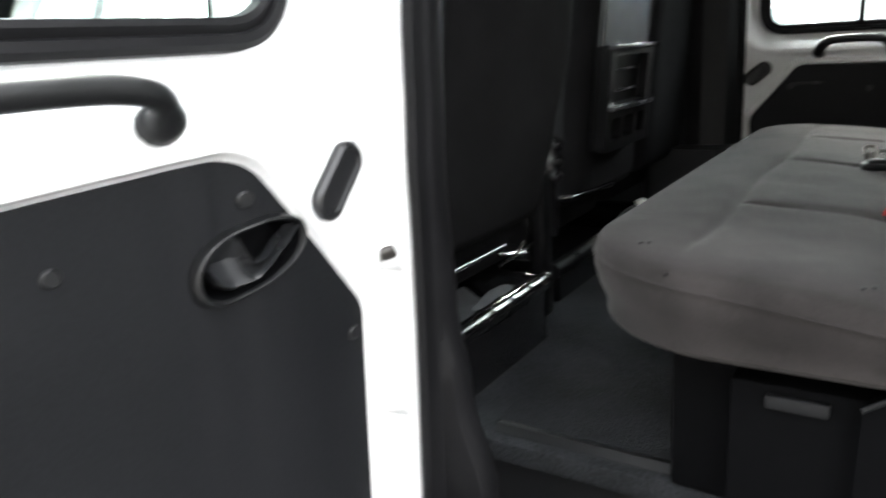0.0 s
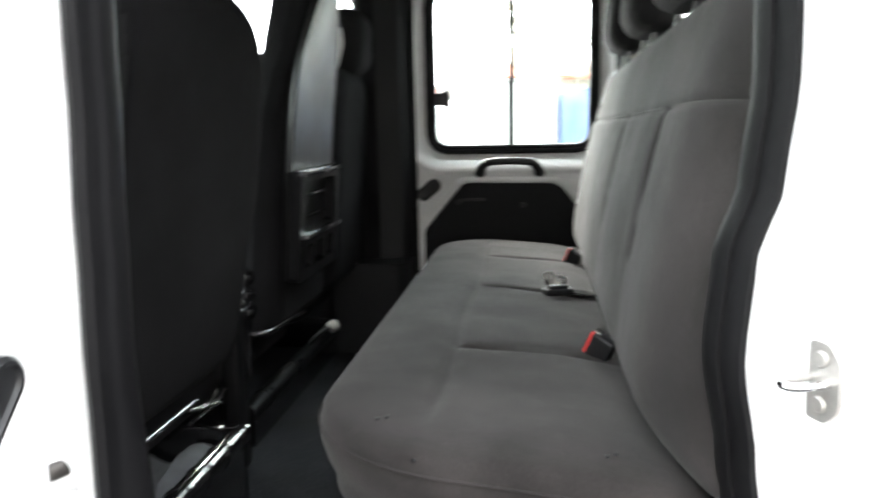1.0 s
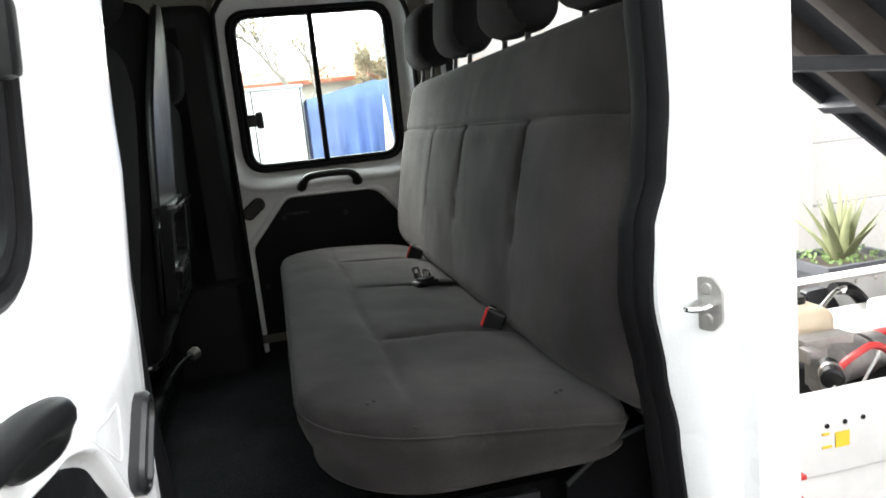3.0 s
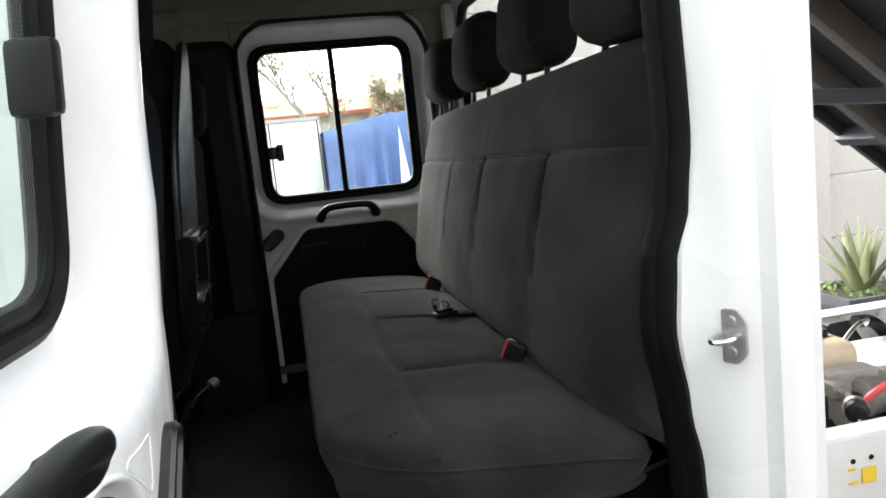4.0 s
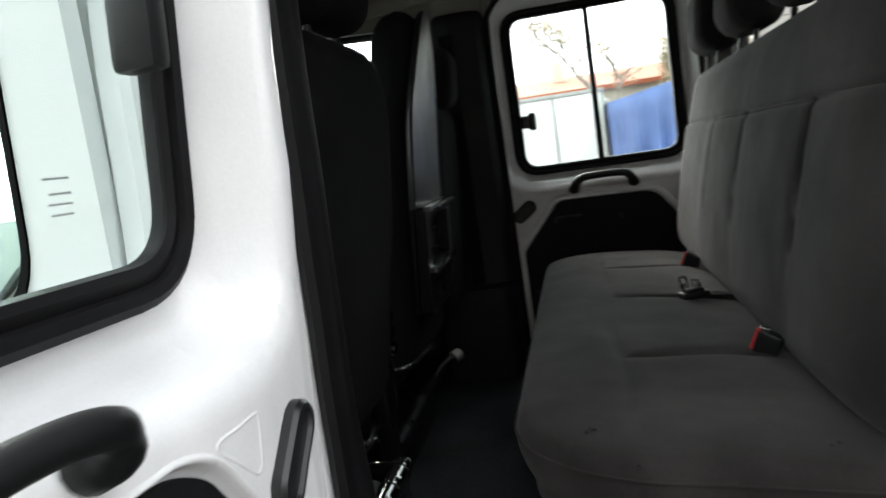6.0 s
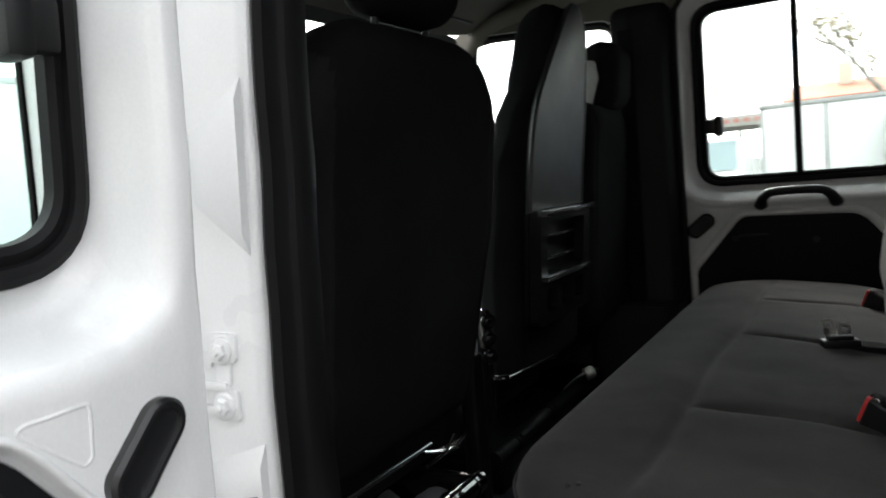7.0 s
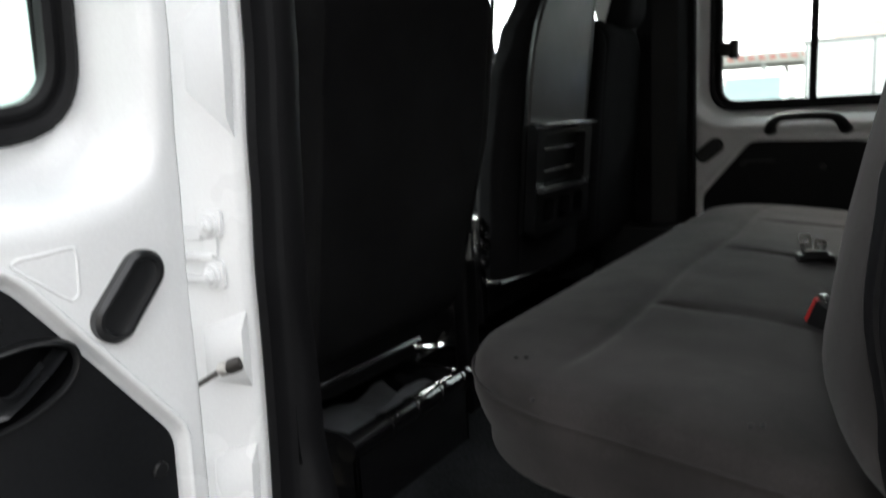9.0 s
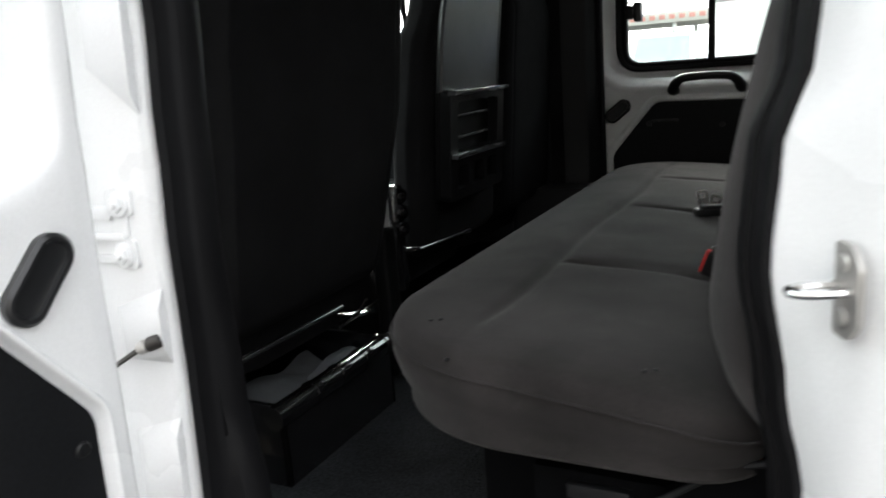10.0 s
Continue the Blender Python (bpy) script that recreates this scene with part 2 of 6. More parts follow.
def box(bm, lo, hi, bevel=0.0, seg=2, turn=None):
    """Adds a box between two corners to bm, bevelled, and turned by a matrix."""
    lo, hi = Vector(lo), Vector(hi)
    made = bmesh.ops.create_cube(bm, size=1)["verts"]
    for v in made:
        v.co = Vector((lo[i] + (v.co[i] + 0.5) * (hi[i] - lo[i]) for i in range(3)))
    if bevel:
        edges = list({e for v in made for e in v.link_edges})
        made = bmesh.ops.bevel(bm, geom=edges, offset=bevel, segments=seg, affect="EDGES", profile=0.6)["verts"]
    if turn is not None:
        bmesh.ops.transform(bm, matrix=turn, verts=list({v for v in made}))
    return bm


def boxed(lo, hi, bevel=0.0, seg=2, turn=None):
    return box(bmesh.new(), lo, hi, bevel, seg, turn)


def strip(bm, loops, closed=True, cap=False):
    """Quads between loops of equally many points."""
    rings = [[bm.verts.new(p) for p in loop] for loop in loops]
    n = len(rings[0])
    for a, b in zip(rings, rings[1:]):
        for i in range(n if closed else n - 1):
            j = (i + 1) % n
            bm.faces.new((a[i], a[j], b[j], b[i]))
    if cap:
        bm.faces.new(rings[0])
        bm.faces.new(rings[-1])
    return bm


def tube(bm, points, radius, seg=10, flat=1.0, up=None):
    """A round or flattened bar along points; radius may be a list."""
    pts = [Vector(p) for p in points]
    rad = radius if isinstance(radius, (list, tuple)) else [radius] * len(pts)
    loops = []
    side = None
    for i, p in enumerate(pts):
        way = (pts[min(i + 1, len(pts) - 1)] - pts[max(i - 1, 0)]).normalized()
        ref = Vector(up) if up else (side if side is not None else (Vector((0, 0, 1)) if abs(way.z) < 0.9 else Vector((1, 0, 0))))
        a = way.cross(ref).normalized()
        b = a.cross(way).normalized()
        side = b
        loops.append([p + a * rad[i] * math.cos(2 * math.pi * k / seg) + b * rad[i] * flat * math.sin(2 * math.pi * k / seg) for k in range(seg)])
    return strip(bm, loops, True, True)


def bend(points, steps=6):
    """A smooth line through points (Catmull-Rom)."""
    p = [Vector(q) for q in points]
    p = [2 * p[0] - p[1]] + p + [2 * p[-1] - p[-2]]
    made = []
    for i in range(1, len(p) - 2):
        for k in range(steps):
            t = k / steps
            a, b, c, d = p[i - 1], p[i], p[i + 1], p[i + 2]
            made.append(0.5 * (2 * b + (c - a) * t + (2 * a - 5 * b + 4 * c - d) * t * t + (3 * b - a - 3 * c + d) * t ** 3))
    return made + [p[-2]]


def rounded(corners, radii, seg=8):
    """A closed outline in two dimensions with rounded corners."""
    made = []
    n = len(corners)
    for i, (x, y) in enumerate(corners):
        r = radii[i] if isinstance(radii, (list, tuple)) else radii
        p, a, b = Vector((x, y)), Vector(corners[i - 1]), Vector(corners[(i + 1) % n])
        u, v = (a - p).normalized(), (b - p).normalized()
        half = math.acos(max(-1, min(1, u.dot(v)))) / 2
        t = min(r / math.tan(half), 0.49 * (a - p).length, 0.49 * (b - p).length)
        start, end = p + u * t, p + v * t
        for k in range(seg + 1):
            f = k / seg
            made.append((start.lerp(p, f)).lerp(p.lerp(end, f), f))
    return [(q.x, q.y) for q in made]


def arcs(corners, radii, seg=12):
    """A closed outline of an upright rectangle with true round corners, from its lowest corner round."""
    made = []
    mx, my = sum(c[0] for c in corners) / 4, sum(c[1] for c in corners) / 4
    for (x, y), r, start in zip(corners, radii, (180, 270, 0, 90)):
        ox, oy = x - math.copysign(r, x - mx), y - math.copysign(r, y - my)
        for k in range(seg + 1):
            a = radians(start + 90 * k / seg)
            made.append((ox + r * math.cos(a), oy + r * math.sin(a)))
    return made


def rrect(x0, x1, y0, y1, r, seg=8):
    return rounded([(x0, y0), (x1, y0), (x1, y1), (x0, y1)], r, seg)


def sheet(bm, outer, holes, put, n0, n1):
    """A plate between the depths n0 and n1, with an outline and holes, all in two dimensions."""
    for depth in (n0, n1):
        edges = []
        for loop in (outer, *holes):
            vs = [bm.verts.new(put(a, depth, b)) for a, b in loop]
            edges += [bm.edges.new((vs[i], vs[(i + 1) % len(vs)])) for i in range(len(vs))]
        bmesh.ops.triangle_fill(bm, use_beauty=True, use_dissolve=False, edges=edges)
    for loop in (outer, *holes):
        strip(bm, [[put(a, n0, b) for a, b in loop], [put(a, n1, b) for a, b in loop]])
    bmesh.ops.remove_doubles(bm, verts=bm.verts, dist=1e-5)
    return bm


def samples(half, count, marks=()):
    """Sample lines from -half to half, close together at the rims and at the marks."""
    s = {round(-half + 2 * half * i / count, 4) for i in range(count + 1)}
    for e in (0.0, 0.003, 0.008, 0.015, 0.024, 0.036):
        s |= {round(half - e, 4), round(e - half, 4)}
    for m in marks:
        for e in (-0.014, -0.008, -0.004, 0, 0.004, 0.008, 0.014):
            if abs(m + e) < half:
                s.add(round(m + e, 4))
    made = []
    for v in sorted(s):
        if not made or v - made[-1] > 0.0025:
            made.append(v)
    made[-1] = half
    return made


def fall(d, reach, height):
    """How far a rolled rim falls away at the distance d from the outline."""
    return 0.0 if d >= reach else height * (1 - math.sqrt(max(0.0, 1 - (1 - max(d, 0) / reach) ** 2)))


def pad(bm, us, vs, radius, front, back, put, rim=()):
    """An upholstered body: a front and a back surface over a rectangle with rounded corners, joined by a rim.
    radius(su, sv): that corner's radius; front, back (u, v, d): depths, with d the distance to the outline; rim: (outset, share) of rings between."""
    a, b = us[-1], vs[-1]

    def place(u, v):
        r = max(radius(1 if u > 0 else -1, 1 if v > 0 else -1), 1e-4)
        p, q = (abs(u) - (a - r)) / r, (abs(v) - (b - r)) / r
        if p > 0 and q > 0:
            p, q = p * math.sqrt(1 - q * q / 2), q * math.sqrt(1 - p * p / 2)
            u, v = math.copysign(a - r + r * p, u), math.copysign(b - r + r * q, v)
        x, y = abs(u) - (a - r), abs(v) - (b - r)
        d = r - (math.hypot(max(x, 0), max(y, 0)) + min(max(x, y), 0))
        return u, v, d

    nu, nv = len(us), len(vs)
    grids = []
    for face in (front, back):
        grid = []
        for u in us:
            row = []
            for v in vs:
                x, y, d = place(u, v)
                row.append(bm.verts.new(put(x, y, face(x, y, max(d, 0.0)))))
            grid.append(row)
        for i in range(nu - 1):
            for j in range(nv - 1):
                bm.faces.new((grid[i][j], grid[i + 1][j], grid[i + 1][j + 1], grid[i][j + 1]))
        grids.append(grid)
    ring = [(i, 0) for i in range(nu)] + [(nu - 1, j) for j in range(1, nv)] + [(i, nv - 1) for i in range(nu - 2, -1, -1)] + [(0, j) for j in range(nv - 2, 0, -1)]
    loops = [[grids[0][i][j] for i, j in ring]]
    flat = [place(us[i], vs[j]) for i, j in ring]
    for outset, share in rim:
        row = []
        for k, (x, y, d) in enumerate(flat):
            x0, y0, _ = flat[k - 1]
            x1, y1, _ = flat[(k + 1) % len(flat)]
            t = Vector((x1 - x0, y1 - y0))
            nrm = Vector((t.y, -t.x)).normalized() if t.length > 1e-9 else Vector((0, 0))
            w = front(x, y, 0.0) * (1 - share) + back(x, y, 0.0) * share
            row.append(bm.verts.new(put(x + nrm.x * outset, y + nrm.y * outset, w)))
        loops.append(row)
    loops.append([grids[1][i][j] for i, j in ring])
    for p, q in zip(loops, loops[1:]):
        for k in range(len(p)):
            j = (k + 1) % len(p)
            bm.faces.new((p[k], p[j], q[j], q[k]))
    return bm


def dip(x, at, width, depth):
    return depth * math.exp(-((x - at) / width) ** 2)


def disc(bm, at, normal, radius, depth, seg=16, bevel=0.0):
    """A short round stud at a point, along a normal."""
    at, way = Vector(at), Vector(normal).normalized()
    a = way.orthogonal().normalized()
    b = way.cross(a)
    rims = [(radius, 0), (radius, depth - bevel), (radius - bevel, depth)] if bevel else [(radius, 0), (radius, depth)]
    return strip(bm, [[at + (a * math.cos(2 * math.pi * k / seg) + b * math.sin(2 * math.pi * k / seg)) * r + way * d for k in range(seg)] for r, d in rims], True, True)


def along(table, z):
    """Linear reading of a small table of (z, value)."""
    if z <= table[0][0]:
        return table[0][1]
    for (a, p), (b, q) in zip(table, table[1:]):
        if z <= b:
            f = (z - a) / (b - a)
            f = f * f * (3 - 2 * f)
            return p + (q - p) * f
    return table[-1][1]


def straight(table, q):
    """The value at q of a table of (q, value) joined by straight lines."""
    for (a, u), (b, v) in zip(table, table[1:]):
        if q <= b:
            return u + (v - u) * max(0.0, (q - a) / (b - a))
    return table[-1][1]


# ---- the cab: floor, walls, pillars, roof ----
X0, X1, Y0, Y1 = -2.25, 0.33, 0.90, 2.83      # the cab's outer faces: front, rear, door side, far side


def flat_y(y):
    """Places (x, depth, z) on a wall across y."""
    return lambda a, n, b: Vector((a, y + n, b))


def flat_x(x):
    return lambda a, n, b: Vector((x + n, a, b))


def prism(bm, outline, z0, z1):
    """An upright bar with a closed outline in x and y."""
    return strip(bm, [[(x, y, z0) for x, y in outline], [(x, y, z1) for x, y in outline]], True, True)


def ground():
    bm = bmesh.new()
    bmesh.ops.create_grid(bm, x_segments=40, y_segments=40, size=300)
    solo("ground", bm, ASPHALT, "dark grey worn asphalt yard", "ground", "structure", (0, 0, 0))


def cab_floor():
    bm = bmesh.new()
    box(bm, (-1.75, 1.165, 0.82), (0.30, 2.80, 0.86), 0.006)
    solo("floor", bm, CARPET, "dark grey carpet on the cab floor", "floor", "structure")
    bm = bmesh.new()
    section = [(1.225, 0.855), (1.222, 0.868), (1.205, 0.872), (1.19, 0.862), (1.175, 0.74), (1.15, 0.712), (1.02, 0.708), (0.985, 0.73), (0.965, 0.83), (0.95, 0.846), (0.915, 0.846), (0.90, 0.83), (0.895, 0.55), (1.225, 0.55)]
    strip(bm, [[(x, y, z) for y, z in section] for x in (-0.542, 0.10)], True, True)
    step = solo("door_sill", bm, PLASTIC, "black plastic step sill under the open door", "sill", "structure")
    bm = bmesh.new()
    outline = rounded([(-0.55, 1.03), (0.07, 1.03), (0.07, 1.15), (-0.55, 1.15)], 0.03, 5)
    for i in range(9):
        x = -0.5 + i * 0.065
        box(bm, (x, 1.05, 0.710), (x + 0.02, 1.13, 0.714), 0.0015, 1)
    part("tread_ribs", bm, PLASTIC, step)


SEAL_LINE = [(0.6, 0.165), (1.05, 0.155), (1.18, 0.146), (1.27, 0.131), (1.38, 0.116), (1.47, 0.122), (1.55, 0.144), (1.64, 0.152), (1.85, 0.146), (2.2, 0.125)]


def rear_pillar():
    """The rear door post: white painted jamb steps, a black seal that swings in and out, the striker."""
    bm = bmesh.new()
    loops = []
    for i in range(61):
        z = 0.6 + 1.6 * i / 60
        s = along(SEAL_LINE, z)
        loops.append([(x, y, z) for x, y in ((s + 0.010, 1.010), (s + 0.014, 0.986), (s + 0.020, 0.972), (max(0.186, s + 0.026), 0.950), (0.200, 0.934), (0.226, 0.928), (0.234, 0.918), (0.238, 0.909), (0.252, 0.904), (0.274, 0.902), (0.286, 0.908), (0.293, 0.925), (0.298, 0.96), (0.298, 1.03), (s + 0.02, 1.03))])
    strip(bm, loops, True, True)
    pillar = solo("wall_rear_pillar", bm, PAINT, "white painted rear door post with stepped jamb", "pillar", "structure")
    bm = bmesh.new()
    loops = []
    for i in range(81):
        z = 0.6 + 1.6 * i / 80
        s = along(SEAL_LINE, z)
        loops.append([(x, y, z) for x, y in [(x + 0.013, y + 0.024) for x, y in ((s - 0.026, 1.000), (s - 0.025, 0.984), (s - 0.018, 0.973), (s - 0.014, 0.974), (s - 0.010, 0.962), (s - 0.002, 0.952), (s + 0.006, 0.955), (s + 0.006, 0.968), (s - 0.002, 0.99), (s - 0.008, 1.006))]])
    strip(bm, loops, True, True)
    part("door_seal", bm, RUBBER, pillar, "black rubber door seal")
    bm = bmesh.new()
    for z in (1.02, 1.06):
        box(bm, (0.205, 0.926, z), (0.225, 0.930, z + 0.002), 0.0005, 1)
    part("jamb_crease", bm, PAINT, pillar)
    # striker: an upright plate with two screws and a loop
    at = (0.190, 0.932, 1.375)
    striker = thing("door_striker", (0.188, 0.936, 1.33), "steel door striker screwed to the white jamb", "striker")
    turn = Matrix.Translation(at) @ Matrix.Rotation(radians(-66), 4, "Z") @ Matrix.Rotation(radians(90), 4, "X") @ Matrix.Scale(0.78, 4)
    bm = bmesh.new()
    sheet(bm, rounded([(-0.022, -0.046), (0.006, -0.046), (0.023, -0.028), (0.023, 0.028), (0.006, 0.046), (-0.022, 0.046)], [0.006, 0.014, 0.02, 0.02, 0.014, 0.006], 5), [], lambda a, n, b: turn @ Vector((a, b, n)), 0.0, 0.006)
    part("plate", bm, PLATESTEEL, striker)
    bm = bmesh.new()
    tube(bm, bend([turn @ Vector(q) for q in ((0.008, 0.002, 0.0), (0.008, 0.002, 0.034), (0.002, 0.002, 0.052), (-0.012, 0.002, 0.052), (-0.018, 0.002, 0.034), (-0.018, 0.002, 0.0))], 5), 0.0042, 8)
    part("loop", bm, CHROME, striker)
    for z in (-0.026, 0.027):
        bm = bmesh.new()
        disc(bm, turn @ Vector((-0.004, z, 0.006)), turn.to_3x3() @ Vector((0, 0, 1)), 0.008, 0.003, 12, 0.0015)
        disc(bm, turn @ Vector((-0.004, z, 0.009)), turn.to_3x3() @ Vector((0, 0, 1)), 0.004, 0.0005, 6)
        part("screw", bm, PLATESTEEL, striker)


TUMBLE = ((0.5, -0.034), (1.35, 0.0), (1.50, 0.008), (1.65, 0.019), (2.25, 0.079))


def tumble(b):
    """Draws a piece of the near side in towards the top, as the whole cab side does."""
    for v in b.verts:
        v.co.y += along(TUMBLE, v.co.z)
    return b


def upright(bm, outline, z0, z1):
    """A post along z with rows fine enough to follow the side's inward lean."""
    return strip(bm, [[(x, y, z0 + (z1 - z0) * k / 24) for x, y in outline] for k in range(25)], True, True)


def front_pillar():
    """The post that carries the open door: hinge leaves with bolts, pressed swages, the check strap, the seal."""
    bm = bmesh.new()
    upright(bm, [(-0.76, 0.945), (-0.702, 0.945), (-0.700, 0.906), (-0.674, 0.903), (-0.666, 0.912), (-0.664, 0.952), (-0.660, 0.966), (-0.654, 0.970), (-0.558, 0.970), (-0.549, 0.974), (-0.543, 0.984), (-0.540, 1.000), (-0.538, 1.01), (-0.538, 1.06), (-0.76, 1.06)], 0.55, 2.22)
    pillar = solo("wall_front_pillar", tumble(bm), PAINT, "white painted door hinge post with pressed swages", "pillar", "structure")

    def swage(low, high, flat=False):
        """A raised pad that widens towards the seal, with sloping ends; low, high: its ends on the narrow side."""
        b = bmesh.new()
        drop, rise = (0.0, 0.030) if flat else (0.060, 0.055)
        foot = [(-0.634, low), (-0.550, low - drop), (-0.550, high + rise), (-0.634, high)]
        top = [(-0.608, low + 0.003), (-0.5505, low + 0.024 - drop), (-0.5505, high + rise - 0.024), (-0.608, high - 0.009)]
        strip(b, [[(x, y, q) for x, q in loop] for loop, y in ((foot, 0.9705), (foot, 0.9697), (top, 0.9590))], True, True)
        part("swage", tumble(b), PAINT, pillar, sharp=50)

    for low, high, flat in ((1.88, 1.98, False), (1.588, 1.667, False), (1.222, 1.289, True), (1.00, 1.118, True)):
        swage(low, high, flat)
    bm = bmesh.new()
    right = [(0.62, -0.415), (0.86, -0.442), (1.02, -0.486), (1.15, -0.510), (1.35, -0.520), (2.25, -0.520)]
    loops = []
    for i in range(50):
        z = 0.62 + 1.6 * i / 49
        r = along(right, z)
        loops.append([(x, y, z) for x, y in ((-0.545, 1.000), (-0.540, 0.980), (-0.531, 0.973), (-0.522, 0.978), (-0.520, 0.996), (-0.518, 1.000), (-0.515, 1.006), (r - 0.010, 1.012), (r - 0.004, 1.024), (r, 1.040), (r - 0.004, 1.054), (r - 0.03, 1.066), (-0.558, 1.070))])
    strip(bm, loops, True, True)
    part("door_seal", tumble(bm), RUBBER, pillar, "black rubber seal and trim edge")
    bm = bmesh.new()
    upright(bm, rounded([(-0.76, 1.065), (-0.565, 1.065), (-0.575, 1.10), (-0.62, 1.13), (-0.76, 1.13)], 0.015, 4), 0.8, 2.22)
    part("inner_trim", tumble(bm), TRIM, pillar, "dark grey post trim")
    for z, flip in ((1.423, 1), (1.360, -1)):
        hinge = thing("hinge_leaf", (-0.60, 0.970, z - 0.03), "white painted hinge leaf bolted to the post", "hinge", "hinge leaves")
        b = bmesh.new()
        x0, lo, hi = (-0.622, -0.014, 0.019) if flip > 0 else (-0.615, -0.017, 0.020)
        sheet(b, rrect(x0, -0.580, z + lo, z + hi, 0.007, 4), [], flat_y(0.9650), 0.0, 0.0050)
        if flip > 0:
            box(b, (-0.658, 0.9655, z - 0.020), (x0 + 0.004, 0.9700, z - 0.003), 0.0018)
            box(b, (-0.612, 0.9655, z - 0.040), (-0.590, 0.9700, z - 0.008), 0.0018)
            box(b, (-0.658, 0.9620, z - 0.045), (-0.594, 0.9700, z - 0.035), 0.0030)
        else:
            box(b, (-0.658, 0.9655, z - 0.012), (x0 + 0.004, 0.9700, z - 0.001), 0.0018)
        part("leaf", tumble(b), PAINT, hinge)
        b = bmesh.new()
        disc(b, (-0.600, 0.9655, z), (0, -1, 0), 0.016, 0.004, 24, 0.0015)
        disc(b, (-0.600, 0.962, z), (0, -1, 0), 0.0105, 0.006, 6, 0.0015)
        disc(b, (-0.600, 0.956, z), (0, -1, 0), 0.0045, 0.003, 10, 0.001)
        part("bolt", tumble(b), PAINT, hinge)
    strap = thing("check_strap", (-0.594, 0.973, 1.236), "steel door check strap with a roller end", "door check")
    b = bmesh.new()
    tube(b, [(-0.656, 0.913, 1.194), (-0.612, 0.940, 1.226), (-0.578, 0.956, 1.248)], [0.0048, 0.0048, 0.0055], 10, 0.7)
    part("arm", tumble(b), DARKSTEEL, strap)
    b = bmesh.new()
    tube(b, [(-0.586, 0.950, 1.244), (-0.583, 0.951, 1.245), (-0.578, 0.953, 1.247), (-0.577, 0.954, 1.247)], [0.006, 0.009, 0.009, 0.007], 16)
    part("collar", tumble(b), PLATESTEEL, strap, "dull steel collar")
    b = bmesh.new()
    tube(b, [(-0.576, 0.954, 1.248), (-0.574, 0.955, 1.248), (-0.572, 0.956, 1.249), (-0.558, 0.963, 1.254), (-0.556, 0.964, 1.255)], [0.006, 0.0085, 0.0095, 0.0095, 0.007], 18)
    part("roller", tumble(b), DARKSTEEL, strap, "dark worn roller")


def side_outline(end):
    return rounded([(X0, 0.45), (end, 0.45), (end, 2.22), (-1.02, 2.18), (-1.17, 2.08), (-1.78, 1.42), (X0, 1.22)], [0.05, 0.005, 0.02, 0.1, 0.1, 0.05, 0.1], 5)


FRONT_WINDOW = rounded([(-1.58, 1.50), (-0.80, 1.50), (-0.775, 2.058), (-1.13, 2.062)], [0.05, 0.1, 0.08, 0.16], 8)
FAR_FRONT_WINDOW = rounded([(-1.58, 1.50), (-0.680, 1.50), (-0.655, 2.058), (-1.13, 2.062)], [0.05, 0.1, 0.06, 0.18], 10)


def lean(y, into):
    """Places (x, depth, z) on a side that draws in towards the front and the top."""
    def at(a, n, b):
        return Vector((a, y + n + into * 0.11 * max(0.0, min(1.0, (-a - 0.80) / 0.35)) * max(0.0, min(1.0, (b - 1.47) / 0.33)), b))
    return at


def shrink(loop, by):
    cx, cy = sum(p[0] for p in loop) / len(loop), sum(p[1] for p in loop) / len(loop)
    hx = max(abs(p[0] - cx) for p in loop)
    hy = max(abs(p[1] - cy) for p in loop)
    return [(cx + (x - cx) * (1 - by / hx), cy + (y - cy) * (1 - by / hy)) for x, y in loop]


def front_side(y, into, name, label, window, opening):
    """A closed front door side: painted skin, window with black seal and glass, dark inner panel. into: +1 or -1, towards the cab."""
    bm = bmesh.new()
    put = lean(y, into)
    end = -0.706 if into > 0 else -0.626
    sheet(bm, side_outline(end), [opening], put, 0.0, 0.03 * into)
    wall = solo(name, bm, PAINT, label, "wall", "structure")
    win = thing(window, (-1.1, y + 0.015 * into, 1.5), "closed front door window with black rubber seal", "window", kind="structure")
    b = bmesh.new()
    a, c, d = opening, shrink(opening, 0.010), shrink(opening, 0.022)
    strip(b, [[put(x, n * into, z) for x, z in loop] for loop, n in ((a, -0.004), (c, -0.006), (d, 0.012), (d, 0.02), (c, 0.036), (a, 0.034))])
    part("window_seal", b, RUBBER, win)
    b = bmesh.new()
    sheet(b, shrink(opening, 0.020), [], put, 0.014 * into, 0.018 * into)
    pane = part("pane", b, GLASS, win)
    pane.visible_shadow = False
    b = bmesh.new()
    tube(b, [put(-1.165 + 0.05 * k / 6, 0.016 * into, 1.52 + 0.51 * k / 6) for k in range(7)], 0.009, 8)
    part("quarter_bar", b, RUBBER, win)
    b = bmesh.new()
    sheet(b, shrink(side_outline(end), 0.02), [shrink(opening, -0.004)], put, 0.0315 * into, 0.0335 * into)
    part("inner_lining", b, LINER, wall, "pale grey cloth and plastic lining")
    b = bmesh.new()
    sheet(b, rounded([(-1.70, 0.82), (-0.77, 0.82), (-0.77, 1.47), (-1.60, 1.47)], 0.04, 4), [], flat_y(y + 0.034 * into), 0.0, 0.03 * into)
    part("inner_panel", b, TRIM, wall, "dark grey door trim panel")
    b = bmesh.new()
    box(b, (-1.4, min(y + 0.06 * into, y + 0.12 * into), 1.12), (-0.95, max(y + 0.06 * into, y + 0.12 * into), 1.17), 0.02, 3)
    part("armrest", b, PLASTIC, wall)


